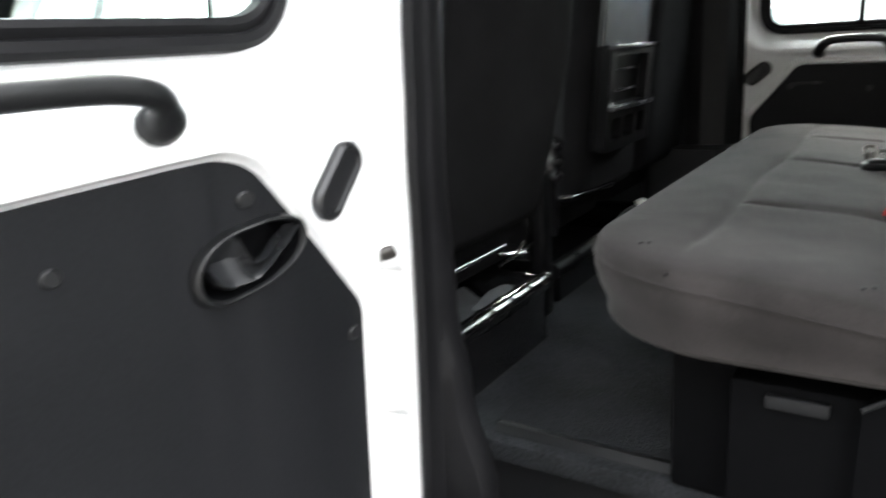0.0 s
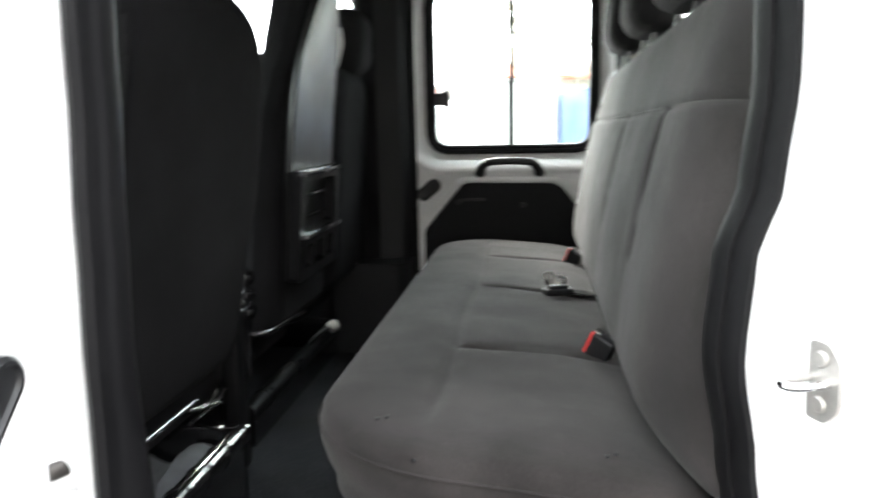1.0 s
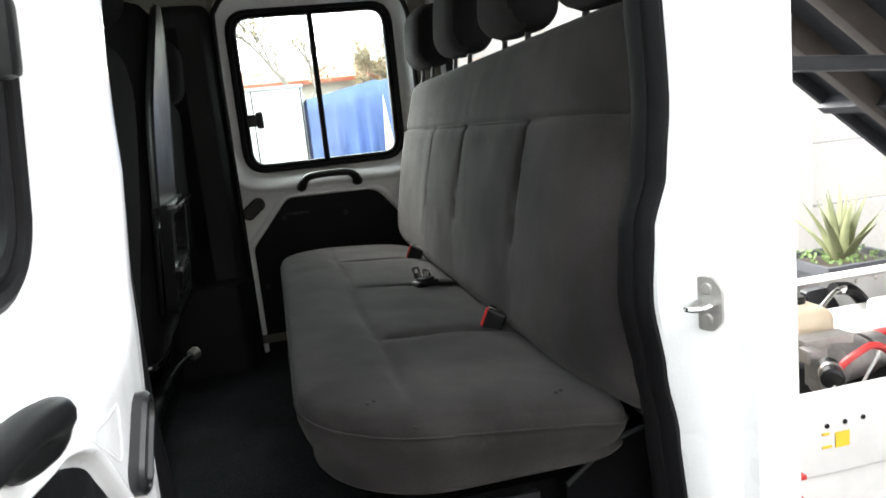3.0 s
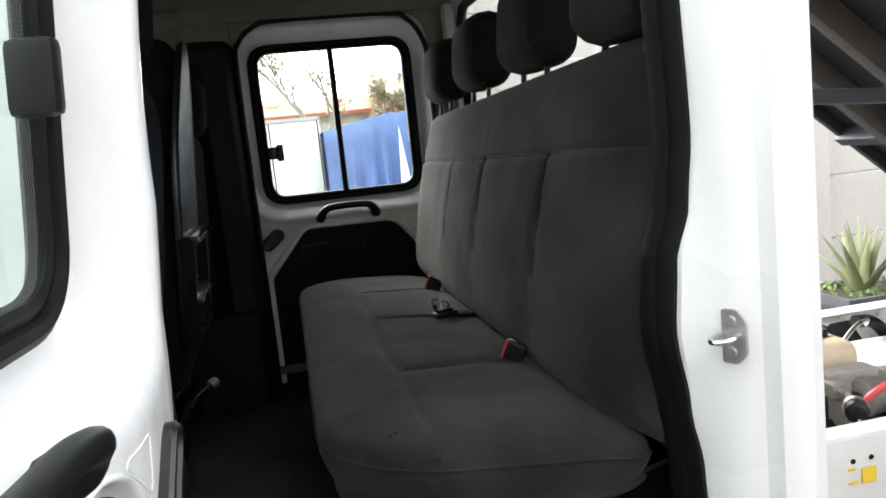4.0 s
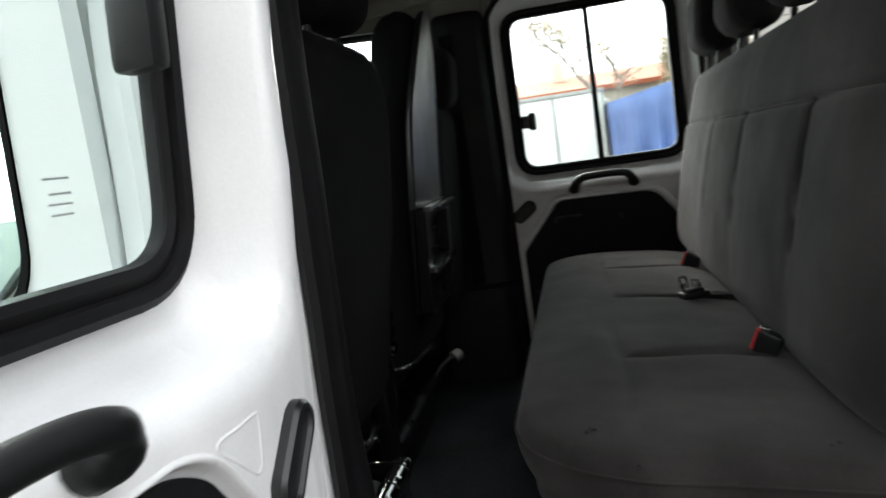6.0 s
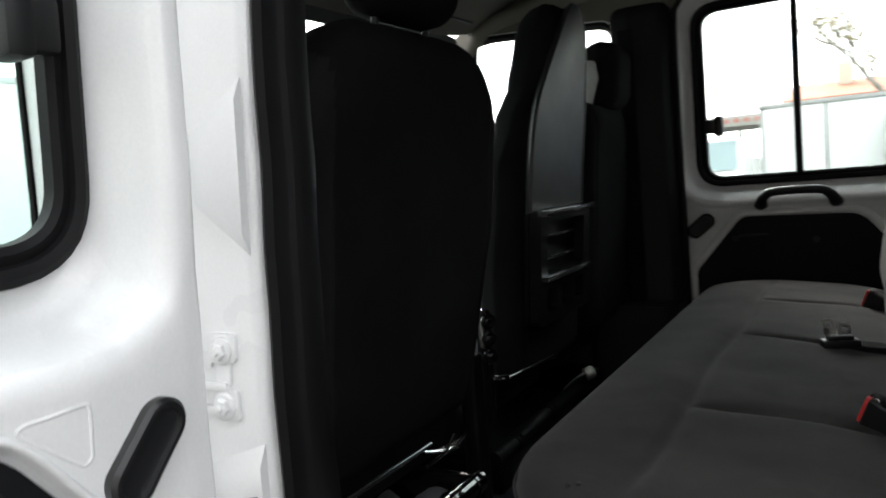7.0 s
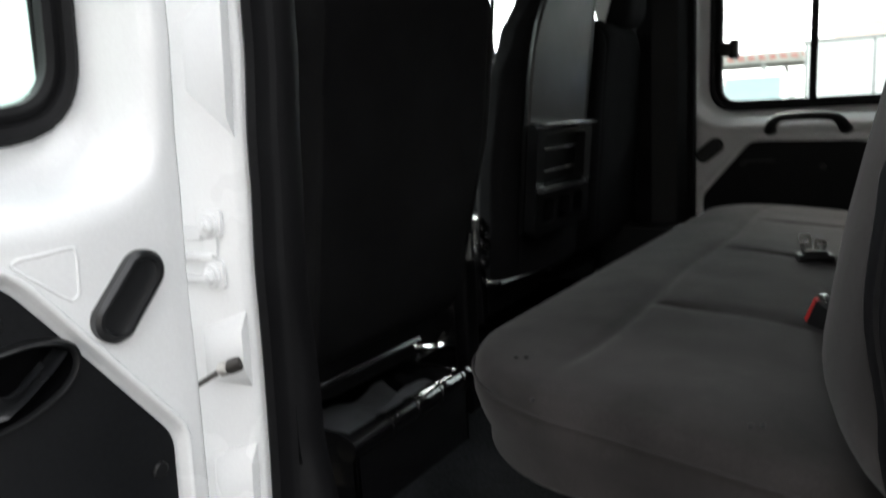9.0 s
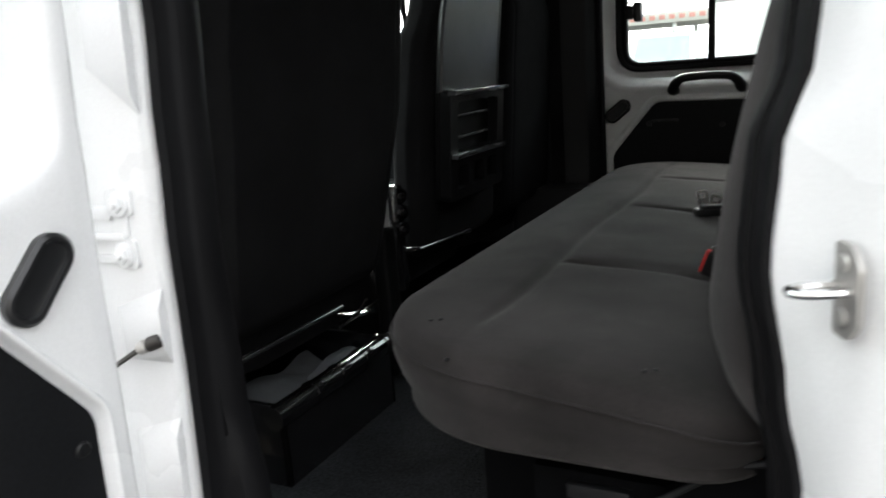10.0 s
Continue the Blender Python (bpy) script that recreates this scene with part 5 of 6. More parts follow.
    frame_part = part("tray_frame", b, SEATPLASTIC, seat, "black plastic tray frame with slots")
    # ledges and rungs: the highlight is helped by a paler base colour
    for c, half, thick in ((0.150, 0.160, 0.010), (0.006, 0.148, 0.010)):
        b = bmesh.new()
        box_at(b, on, (-half, 0.008, c - 0.006), (half, 0.030, c + thick - 0.004), 0.003)
        part("ledge", b, LEDGEGLOSS, frame_part, "shiny ledge, paler to carry its highlight")
    for c in (0.095, 0.045):
        b = bmesh.new()
        box_at(b, on, (-0.10, -0.006, c - 0.003), (0.08, 0.006, c + 0.003), 0.001)
        part("rung", b, LEDGEGLOSS, frame_part)
    b = bmesh.new()
    box_at(b, on, (-0.15, -0.028, -0.098), (0.16, -0.018, 0.15), 0.002)
    part("tray_backing", b, SEATPLASTIC, frame_part)
    front_cushion(seat, 2.035, 0.19)
    b = bmesh.new()
    box(b, (-0.71, 1.778, 1.06), (-0.680, 1.806, 1.31), 0.010, 2)
    bracket = part("fold_bracket", b, STEELBLACK, seat, "gloss black fold bracket")
    for z in (1.208, 1.246, 1.284):
        b = bmesh.new()
        disc(b, (-0.682, 1.790, z), (0.8, -0.6, 0.1), 0.017, 0.010, 22, 0.004)
        disc(b, (-0.673, 1.783, z), (0.8, -0.6, 0.1), 0.008, 0.008, 14, 0.003)
        part("pivot", b, STEELBLACK, bracket, "gloss black fold pivot")
    b = bmesh.new()
    tube(b, bend([(-0.70, 1.80, 1.150), (-0.66, 1.81, 1.155), (-0.650, 1.83, 1.154), (-0.650, 2.06, 1.141), (-0.66, 2.075, 1.140), (-0.71, 2.08, 1.138)], 5), 0.008, 10)
    part("fold_bar", b, STEELBLACK, bracket, "gloss black fold bar")
    # passenger
    seat = thing("passenger_seat", (-0.85, 2.46, 0.86), "black cloth passenger seat seen from behind", "seat")
    seat_back(seat, -0.618, 2.530, 1.12, 1.768, 0.215, radians(4.5), 0.11, SEATCLOTH, 0.12)
    rest = headrest(seat, (-0.622, 2.568, 1.852), radians(4), 0.20, 0.19, 0.11, SEATSIDE, post=0.03)
    b = bmesh.new()
    sheet(b, rounded([(-0.660, 1.762), (-0.640, 1.762), (-0.616, 1.840), (-0.622, 1.892), (-0.664, 1.892)], [0.009, 0.009, 0.03, 0.018, 0.016], 6), [], flat_y(2.461), 0.0, 0.006)
    part("side_flash", b, PAPER, rest, "pale grey side flash")
    front_cushion(seat, 2.465, 0.21)
    seat_base(seat, 1.86, 2.66, edge=SEATPLASTIC)
    b = bmesh.new()
    tube(b, bend([(-0.69, 2.225, 1.00), (-0.66, 2.235, 1.03), (-0.632, 2.243, 1.048)], 5), 0.006, 8)
    part("lever", b, SEATPLASTIC, seat)
    b = bmesh.new()
    disc(b, (-0.632, 2.240, 1.046), (0.6, 0.5, 0.3), 0.017, 0.026, 16, 0.006)
    part("lever_knob", b, STEEL, seat, "pale worn lever knob")
    # loose things by the driver seat
    b = bmesh.new()
    us, vs = samples(0.15, 14), samples(0.11, 12)
    rows = [[(-0.755 + v * 0.75, 1.44 + u, 0.955 + 0.03 * noise.noise(Vector((u * 9, v * 9, 2))) - 0.15 * v + (0.03 if u > 0.02 and v > 0 else 0)) for v in vs] for u in us]
    strip(b, rows, False)
    strip(b, [[(x, y, z - 0.006) for x, y, z in r] for r in rows], False)
    solo("crumpled_paper", b, CRUMPLE, "crumpled grey paper in the seat box", "paper")
    b = bmesh.new()
    box(b, (-0.722, 1.712, 0.87), (-0.684, 1.762, 1.224), 0.010, 3)
    part("recliner_cover", b, SEATPLASTIC, driver)
    # a pale bottle, built only above the cover that hides its foot
    b = bmesh.new()
    tube(b, [(-0.703, 1.737, z) for z in (1.216, 1.222, 1.23, 1.285, 1.291, 1.294, 1.297, 1.303, 1.345, 1.356, 1.360)], [0.012, 0.015, 0.0175, 0.019, 0.0175, 0.015, 0.0165, 0.0175, 0.0165, 0.013, 0.009], 16)
    part("pale_bottle", b, PAPER, driver, "pale plastic bottle beside the driver seat")


# ---- behind the cab: raised tipper, chassis, hydraulic pack ----
def tipper():
    slope = math.atan(0.776)
    foot = Vector((2.95, 1.85, 0.785))
    m = Matrix.Translation(foot) @ Matrix.Rotation(slope, 4, "Y")      # local -x runs up towards the cab
    ob = thing("tipper_body", foot, "raised dark steel tipper body behind the cab", "tipper body")

    def piece(name, lo, hi, mat, bevel=0.006, label=""):
        b = bmesh.new()
        box(b, lo, hi, bevel, 2, m)
        return part(name, b, mat, ob, label)

    piece("bed", (-3.15, -1.0, 0.0), (0.25, 1.0, 0.02), TIPPER, 0.003)
    for y in (-1.0, 0.97):
        piece("side_board", (-3.15, y, 0.02), (0.25, y + 0.03, 0.38), TIPPER)
    piece("head_board", (-3.18, -1.0, 0.02), (-3.15, 1.0, 0.55), TIPPER)
    for y in (-0.72, -0.40, 0.34, 0.66):
        piece("long_beam", (-3.1, y, -0.09), (0.2, y + 0.055, 0.0), TIPPERRIB, 0.008, "brown-grey steel beam")
    for i in range(4):
        x = -2.95 + i * 0.84
        piece("cross_beam", (x, -0.98, -0.07), (x + 0.05, 0.98, 0.0), TIPPER)
    b = bmesh.new()
    box(b, (0.80, 1.60, 1.665), (1.35, 1.66, 1.70), 0.01, 2, Matrix.Translation((0.8, 1.6, 1.67)) @ Matrix.Rotation(radians(4), 4, "Y") @ Matrix.Translation((-0.8, -1.6, -1.67)))
    part("stay_bar", b, TIPPER, ob, "blue-grey steel stay")
    for y in (-0.99, 0.95):
        piece("edge_rail", (-3.15, y, -0.05), (0.25, y + 0.03, 0.0), TIPPER)


def chassis():
    ob = thing("chassis_frame", (1.9, 1.75, 0.55), "white painted chassis rails behind the cab", "chassis")
    for y0, y1 in ((1.33, 1.36), (2.18, 2.21)):
        b = bmesh.new()
        top = 0.990 if y0 < 2 else 0.972
        box(b, (0.36, y0, 0.834), (4.2, y1, top), 0.004, 2)
        box(b, (0.36, y0 + 0.002 if y0 < 2 else y0 - 0.012, top - 0.006), (4.2, y1 + 0.03, top + 0.003), 0.003, 1)
        rail = part("rail", b, CHASSIS, ob)
        for i in range(26 if y0 > 2 else 0):
            x = 0.5 + i * 0.11 + (0.03 if i % 3 == 0 else 0)
            b = bmesh.new()
            disc(b, (x, y0 - 0.0005, 0.952 - (0.10 if i % 4 == 3 else 0.0)), (0, -1, 0), 0.008, 0.006, 8, 0.002)
            part("bolt", b, STEEL, rail)
    for x in (0.45, 2.2, 3.6):
        b = bmesh.new()
        box(b, (x, 1.36, 0.84), (x + 0.08, 2.15, 0.96), 0.006, 2)
        part("cross_member", b, CHASSIS, ob)
    b = bmesh.new()
    box(b, (0.36, 1.343, 0.50), (4.2, 1.355, 0.829), 0.003, 1)
    part("lower_panel", b, CHASSIS, ob, "white lower side panel")
    b = bmesh.new()
    box(b, (0.36, 1.10, 0.735), (0.67, 1.338, 0.75), 0.004, 1)
    part("step_plate", b, GREYMETAL, ob, "dull grey step plate")
    b = bmesh.new()
    box(b, (0.36, 1.38, 0.70), (2.1, 2.12, 0.715), 0.003, 1)
    part("pack_tray", b, RUBBER, ob, "black tray")
    b = bmesh.new()
    box(b, (0.713, 1.3265, 0.890), (0.747, 1.330, 0.924), 0.001, 1)
    plate = part("warning_sticker", b, YELLOW, ob, "yellow warning sticker")
    for z, w in ((0.893, 0.022), (0.922, 0.016)):
        b = boxed((0.682, 1.327, z), (0.682 + w, 1.330, z + 0.005))
        part("sticker_bar", b, YELLOW, ob)
    for x, z in ((0.694, 0.941), (0.737, 0.943), (0.781, 0.945)):
        b = bmesh.new()
        disc(b, (x, 1.330, z), (0, -1, 0), 0.0055, 0.003, 12, 0.001)
        part("hole_plug", b, RUBBER, ob)
    b = bmesh.new()
    box(b, (0.575, 1.29, 0.858), (0.615, 1.31, 0.868), 0.003, 2)
    tube(b, bend([(0.585, 1.30, 0.815), (0.600, 1.285, 0.80), (0.602, 1.28, 0.77)], 5), [0.016, 0.019, 0.020, 0.018, 0.014, 0.011, 0.010, 0.010, 0.010, 0.010, 0.008], 12)
    valve_arm = [(0.60, 1.305, 0.86), (0.588, 1.302, 0.835), (0.583, 1.30, 0.818)]
    valve = part("red_valve", b, RED, ob, "red plastic valve cap")
    b = bmesh.new()
    tube(b, valve_arm, 0.006, 8)
    part("spring", b, STEEL, valve)


def hydraulic_pack():
    ob = thing("hydraulic_pack", (1.0, 1.65, 0.715), "hydraulic power pack with motor, cream tank and cables", "power pack")
    b = bmesh.new()
    box(b, (0.72, 1.67, 0.945), (1.02, 1.86, 1.062), 0.045, 4)
    tank = part("tank", b, CREAM, ob, "cream plastic oil tank")
    b = bmesh.new()
    tube(b, [(0.82, 1.63, 0.86), (0.82, 1.63, 0.94), (0.82, 1.66, 1.0)], [0.028, 0.032, 0.034], 14)
    part("spout", b, CREAM, tank)
    b = bmesh.new()
    disc(b, (0.96, 1.76, 1.062), (0, 0, 1), 0.024, 0.018, 18, 0.004)
    part("filler_cap", b, PLASTIC, tank, "black filler cap")
    b = bmesh.new()
    box(b, (0.86, 1.60, 0.985), (1.0, 1.655, 1.015), 0.005, 2)
    box(b, (0.90, 1.60, 0.88), (0.925, 1.655, 0.99), 0.004, 2)
    bracket = part("bracket", b, GREYMETAL, ob, "cut aluminium bracket")
    for x, z in ((0.845, 0.985), (0.865, 0.94), (0.875, 0.905)):
        b = bmesh.new()
        box(b, (x, 1.565, z - 0.018), (x + 0.034, 1.61, z + 0.018), 0.006, 2)
        disc(b, (x + 0.017, 1.565, z), (0, -1, 0), 0.008, 0.008, 10, 0.002)
        part("valve_block", b, GREYMETAL, bracket, "dull aluminium valve block")
    b = bmesh.new()
    way = [(0.925, 1.600), (0.932, 1.602), (1.04, 1.64), (1.045, 1.642), (1.12, 1.668), (1.125, 1.67)]
    tube(b, [(x, y, 0.945 - 0.06 * (x - 0.925)) for x, y in way], [0.030, 0.054, 0.054, 0.050, 0.050, 0.022], 22)
    motor = part("motor", b, GREYMETAL, ob, "grey electric motor")
    b = bmesh.new()
    tube(b, [(x, 1.6 + 0.35 * (x - 0.925), 0.945 - 0.06 * (x - 0.925)) for x in (1.036, 1.052)], 0.0565, 22)
    part("band", b, STEEL, motor)
    b = bmesh.new()
    box(b, (0.93, 1.48, 0.745), (1.20, 1.86, 0.90), 0.012, 2)
    part("pump_housing", b, RUBBER, ob, "dark housing under the motor")
    b = bmesh.new()
    tube(b, [(0.832, 1.475, 0.965), (0.836, 1.48, 0.966), (0.866, 1.53, 0.972), (0.870, 1.535, 0.972)], [0.020, 0.026, 0.026, 0.02], 18)
    can = part("solenoid", b, PLASTIC, ob, "black solenoid can")
    b = bmesh.new()
    tube(b, [(0.848, 1.498, 0.969), (0.853, 1.507, 0.970)], 0.0275, 18)
    part("clamp", b, STEEL, can)
    for pts, r, mat, name in (([(0.868, 1.50, 0.972), (0.880, 1.495, 0.992), (0.912, 1.49, 1.012), (0.962, 1.50, 1.019), (1.015, 1.51, 0.992), (1.038, 1.50, 0.94), (1.06, 1.50, 0.86)], 0.009, RED, "red_cable"),
                              ([(0.830, 1.47, 0.955), (0.838, 1.455, 0.93), (0.866, 1.45, 0.925), (0.90, 1.46, 0.955), (0.955, 1.47, 1.015)], 0.0035, PAPER, "grey_cable"),
                              ([(0.835, 1.46, 0.94), (0.842, 1.44, 0.90), (0.862, 1.44, 0.888), (0.868, 1.45, 0.91)], 0.0035, YELLOW, "yellow_cable"),
                              ([(0.875, 1.45, 0.88), (0.885, 1.45, 0.93), (0.905, 1.46, 0.955)], 0.0035, PAPER, "grey_cable"),
                              ([(0.99, 1.50, 0.925), (1.03, 1.49, 0.925), (1.06, 1.50, 0.97), (1.05, 1.53, 1.0)], 0.0032, PAPER, "grey_cable"),
                              ([(1.02, 1.75, 1.03), (1.11, 1.80, 1.055), (1.19, 1.85, 1.05), (1.23, 1.9, 1.02)], 0.006, STEEL, "steel_pipe"),
                              ([(1.28, 2.0, 1.0), (1.36, 2.02, 0.98), (1.42, 2.03, 0.92), (1.44, 2.04, 0.86)], 0.02, PLASTIC, "black_hose")):
        b = bmesh.new()
        tube(b, bend(pts, 7), r, 8)
        part(name, b, mat, ob)
    b = bmesh.new()
    box(b, (0.895, 1.446, 0.925), (0.912, 1.458, 0.955), 0.003, 2)
    part("plug", b, PAPER, ob, "white cable plug")
    b = bmesh.new()
    box(b, (1.17, 1.70, 0.942), (1.9, 1.735, 0.960), 0.006, 2)
    part("safety_bar", b, RED, ob, "red painted bar")
    b = bmesh.new()
    box(b, (1.05, 1.78, 0.925), (1.9, 2.0, 0.94), 0.004, 1)
    box(b, (1.30, 1.78, 0.94), (1.44, 1.9, 0.99), 0.02, 3)
    part("white_plate", b, CHASSIS, ob, "white mounting plate")
    b = bmesh.new()
    box(b, (-0.025, -0.03, -0.06), (0.025, 0.03, 0.06), 0.01, 2, Matrix.Translation((1.41, 1.93, 0.90)) @ Matrix.Rotation(radians(22), 4, "Y"))
    part("black_clamp", b, PLASTIC, ob)
    b = bmesh.new()
    sheet(b, rounded([(1.25, 0.97), (1.345, 0.972), (1.41, 0.87), (1.34, 0.87)], 0.015, 4), [], flat_y(2.10), 0.0, 0.03)
    part("dark_arm", b, TIPPER, ob, "dark steel hinge arm")


# ---- the yard ----
def aloe():
    pot = thing("planter", (3.12, 4.1, 0.0), "dark grey planter with a large aloe", "planter")
    b = bmesh.new()
    strip(b, [[(3.12 + sx * hx, 4.1 + sy * hy, z) for sx, sy in ((-1, -1), (1, -1), (1, 1), (-1, 1))] for hx, hy, z in ((0.24, 0.20, 0.0), (0.27, 0.22, 0.42), (0.30, 0.25, 0.43), (0.30, 0.25, 0.49), (0.27, 0.22, 0.49), (0.26, 0.21, 0.45))], True, True)
    part("tub", b, POT, pot, smooth=False)
    b = bmesh.new()
    box(b, (2.87, 3.9, 0.42), (3.37, 4.3, 0.455), 0.01)
    part("soil", b, SOIL, pot)
    rng = random.Random(4)
    for i in range(17):
        a = i * 2.4
        ring = i / 17
        out, tall = 0.05 + 0.33 * ring, 0.50 - 0.22 * ring + rng.uniform(-0.04, 0.04)
        c, s = math.cos(a), math.sin(a)
        wide = 0.050 * rng.uniform(0.8, 1.15)
        line = bend([(3.12 + c * 0.02, 4.1 + s * 0.02, 0.44), (3.12 + c * out * 0.45, 4.1 + s * out * 0.45, 0.44 + tall * 0.5), (3.12 + c * out, 4.1 + s * out, 0.44 + tall)], 5)
        n = len(line)
        b = bmesh.new()
        tube(b, line, [wide * (1 - (k / (n - 1)) ** 1.5) + 0.002 for k in range(n)], 8, 0.35)
        part("leaf", b, LEAF, pot)
    b = bmesh.new()
    for k in range(220):
        p = Vector((3.12 + rng.uniform(-0.24, 0.24), 4.1 + rng.uniform(-0.2, 0.2), 0.46 + rng.uniform(0, 0.05)))
        d = Vector((rng.uniform(-1, 1), rng.uniform(-1, 1), rng.uniform(0.2, 1))).normalized() * 0.03
        e = d.orthogonal().normalized() * 0.012
        b.faces.new([b.verts.new(q) for q in (p, p + d * 0.5 + e, p + d, p + d * 0.5 - e)])
    part("ground_cover", b, SMALLLEAF, pot, "small green leaves", kind="stuff")


def concrete_fence():
    fence = thing("concrete_fence", (6, 5.6, 0), "cream precast concrete panel fence", "fence")
    for i in range(6):
        x = 3.985 + i * 1.9
        b = bmesh.new()
        box(b, (x - 0.075, 5.50, 0.0), (x + 0.075, 5.66, 2.75), 0.012, 2)
        part("post", b, CONCRETE, fence)
        if i < 5:
            for k in range(5):
                b = bmesh.new()
                box(b, (x + 0.075, 5.56, 0.53 * k + 0.006), (x + 1.825, 5.61, 0.53 * k + 0.524), 0.008, 1)
                part("panel", b, CONCRETE, fence)
    board = thing("white_board", (2.2, 6.4, 0.0), "pale planked board with dark lettering on steel posts", "board")
    for k in range(12):
        b = bmesh.new()
        box(b, (1.2, 6.40, 0.52 + 0.22 * k), (4.56, 6.44, 0.735 + 0.22 * k), 0.006, 1)
        part("plank", b, CONCRETE, board)
    for x in (1.4, 2.5):
        b = bmesh.new()
        box(b, (x - 0.03, 6.44, 0), (x + 0.03, 6.50, 3.1), 0.005)
        part("post", b, CHASSIS, board)
    curve = bpy.data.curves.new("letters", "FONT")
    curve.body, curve.size, curve.extrude = "na", 0.28, 0.004
    tmp = new("letters", curve)
    me = bpy.data.meshes.new_from_object(tmp.evaluated_get(bpy.context.evaluated_depsgraph_get()))
    bpy.data.objects.remove(tmp)
    me.transform(Matrix.Translation((4.175, 6.394, 1.515)) @ Matrix.Rotation(radians(90), 4, "X"))
    b = bmesh.new()
    b.from_mesh(me)
    part("lettering", b, RUBBER, board, "bold dark letter", smooth=False)



def wheel_parts(parent, x, y, r=0.38, w=0.24):
    b = bmesh.new()
    tube(b, [(x, y, r), (x, y + 0.02, r), (x, y + w - 0.02, r), (x, y + w, r)], [r - 0.03, r, r, r - 0.03], 24)
    tyre = part("wheel", b, TYRE, parent)
    b = bmesh.new()
    tube(b, [(x, y - 0.01, r), (x, y + 0.03, r)], [r * 0.55, r * 0.5], 18)
    part("rim", b, GREYMETAL, tyre)


def box_truck(x0, x1, y, top, name, label):
    ob = thing(name, ((x0 + x1) / 2, y + 1.1, 0), label, "truck")
    b = bmesh.new()
    box(b, (x0, y, 0.85), (x1, y + 2.2, top), 0.02, 2)
    body = part("box_body", b, WHITEBOX, ob)
    for x in (x0 + 0.02, x0 + (x1 - x0) * 0.52, x1 - 0.04):
        b = bmesh.new()
        box(b, (x, y - 0.018, 0.87), (x + 0.022, y + 0.001, top - 0.02), 0.003, 1)
        part("upright", b, GREYPLASTIC, body, "grey door upright")
    b = bmesh.new()
    box(b, (x0 - 0.02, y - 0.03, top - 0.05), (x1 + 0.02, y + 2.2, top + 0.02), 0.01, 1)
    part("roof_rail", b, GREYMETAL, body)
    for x in (x0 + 0.6, x1 - 0.6):
        wheel_parts(ob, x, y + 0.05)
    return ob


def curtain_truck():
    x0, x1, y = 0.41, 4.8, 13.6
    ob = thing("curtain_truck", (2.6, y + 1.1, 0), "truck with a blue tarpaulin cover", "truck")
    b = bmesh.new()
    rows = []
    n = 120
    for i in range(n + 1):
        f = i / n
        x = x0 + (x1 - x0) * f
        crest = 2.08 + 0.24 * min(1.0, (x - x0) / 1.25) - 0.03 * math.exp(-((x - x0 - 1.36) / 0.06) ** 2)
        ripple = 0.060 * math.sin(x * 15 + 1.4 * math.sin(x * 5)) + 0.03 * math.sin(x * 34) + 0.10 * math.exp(-((x - x0 - 1.20) / 0.05) ** 2)
        rows.append([(x, y + ripple * (1 - k / 8) + (0.08 if k == 8 else 0), 0.95 + (crest - 0.95) * k / 8) for k in range(9)] + [(x, y + 2.2, crest), (x, y + 2.2, 0.95)])
    strip(b, rows, False)
    part("tarpaulin", b, TARP, ob, "blue tarpaulin hanging in folds")
    b = bmesh.new()
    sheet(b, [(x0 + 1.27, 0.95), (x0 + 1.47, 0.95), (x0 + 1.33, 2.05)], [], flat_y(y - 0.16), 0.0, 0.02)
    part("bare_gap", b, WHITEBOX, ob, "white frame showing between the sheets")
    b = bmesh.new()
    box(b, (x0, y, 0.75), (x1, y + 2.2, 0.95), 0.01)
    part("bed", b, GREYPLASTIC, ob)
    for x in (x0 + 0.7, x1 - 0.7):
        wheel_parts(ob, x, y + 0.05)


def pickup(x, y, name, label):
    """A white cab-over pickup that faces the yard: bonnet, raked screen, bed frame."""
    ob = thing(name, (x, y + 1.5, 0), label, "pickup")
    b = bmesh.new()
    section = rounded([(0.0, 0.45), (0.0, 1.05), (0.55, 1.2), (1.05, 2.02), (2.1, 2.06), (2.15, 0.45)], [0.05, 0.1, 0.08, 0.12, 0.1, 0.03], 5)
    strip(b, [[(x + u, y + d, z) for d, z in section] for u in (-0.86, -0.8, 0.8, 0.86)], True, True)
    body = part("cab", b, WHITEBOX, ob)
    b = bmesh.new()
    strip(b, [[(x + u, y + 0.53 + 0.5 * f - 0.012, 1.24 + 0.74 * f) for u in (-0.72 + 0.06 * f, 0.72 - 0.06 * f)] for f in (0.0, 0.5, 1.0)], False)
    strip(b, [[(x + u, y + 0.56 + 0.5 * f, 1.24 + 0.74 * f) for u in (-0.72 + 0.06 * f, 0.72 - 0.06 * f)] for f in (0.0, 0.5, 1.0)], False)
    part("screen", b, DARKGLASS, body)
    b = bmesh.new()
    box(b, (x - 0.7, y - 0.03, 0.62), (x + 0.7, y, 0.85), 0.02)
    part("grille", b, PLASTIC, body)
    for u in (-0.66, 0.66):
        b = bmesh.new()
        box(b, (x + u - 0.12, y - 0.035, 0.86), (x + u + 0.12, y + 0.0, 1.0), 0.02)
        part("headlight", b, DARKGLASS, body)
    for u in (-0.86, 0.62):
        wheel_parts_across(ob, x + u, y + 0.55)


def wheel_parts_across(parent, x, y, r=0.34, w=0.24):
    b = bmesh.new()
    tube(b, [(x, y, r), (x + 0.02, y, r), (x + w - 0.02, y, r), (x + w, y, r)], [r - 0.03, r, r, r - 0.03], 24)
    part("wheel", b, TYRE, parent)


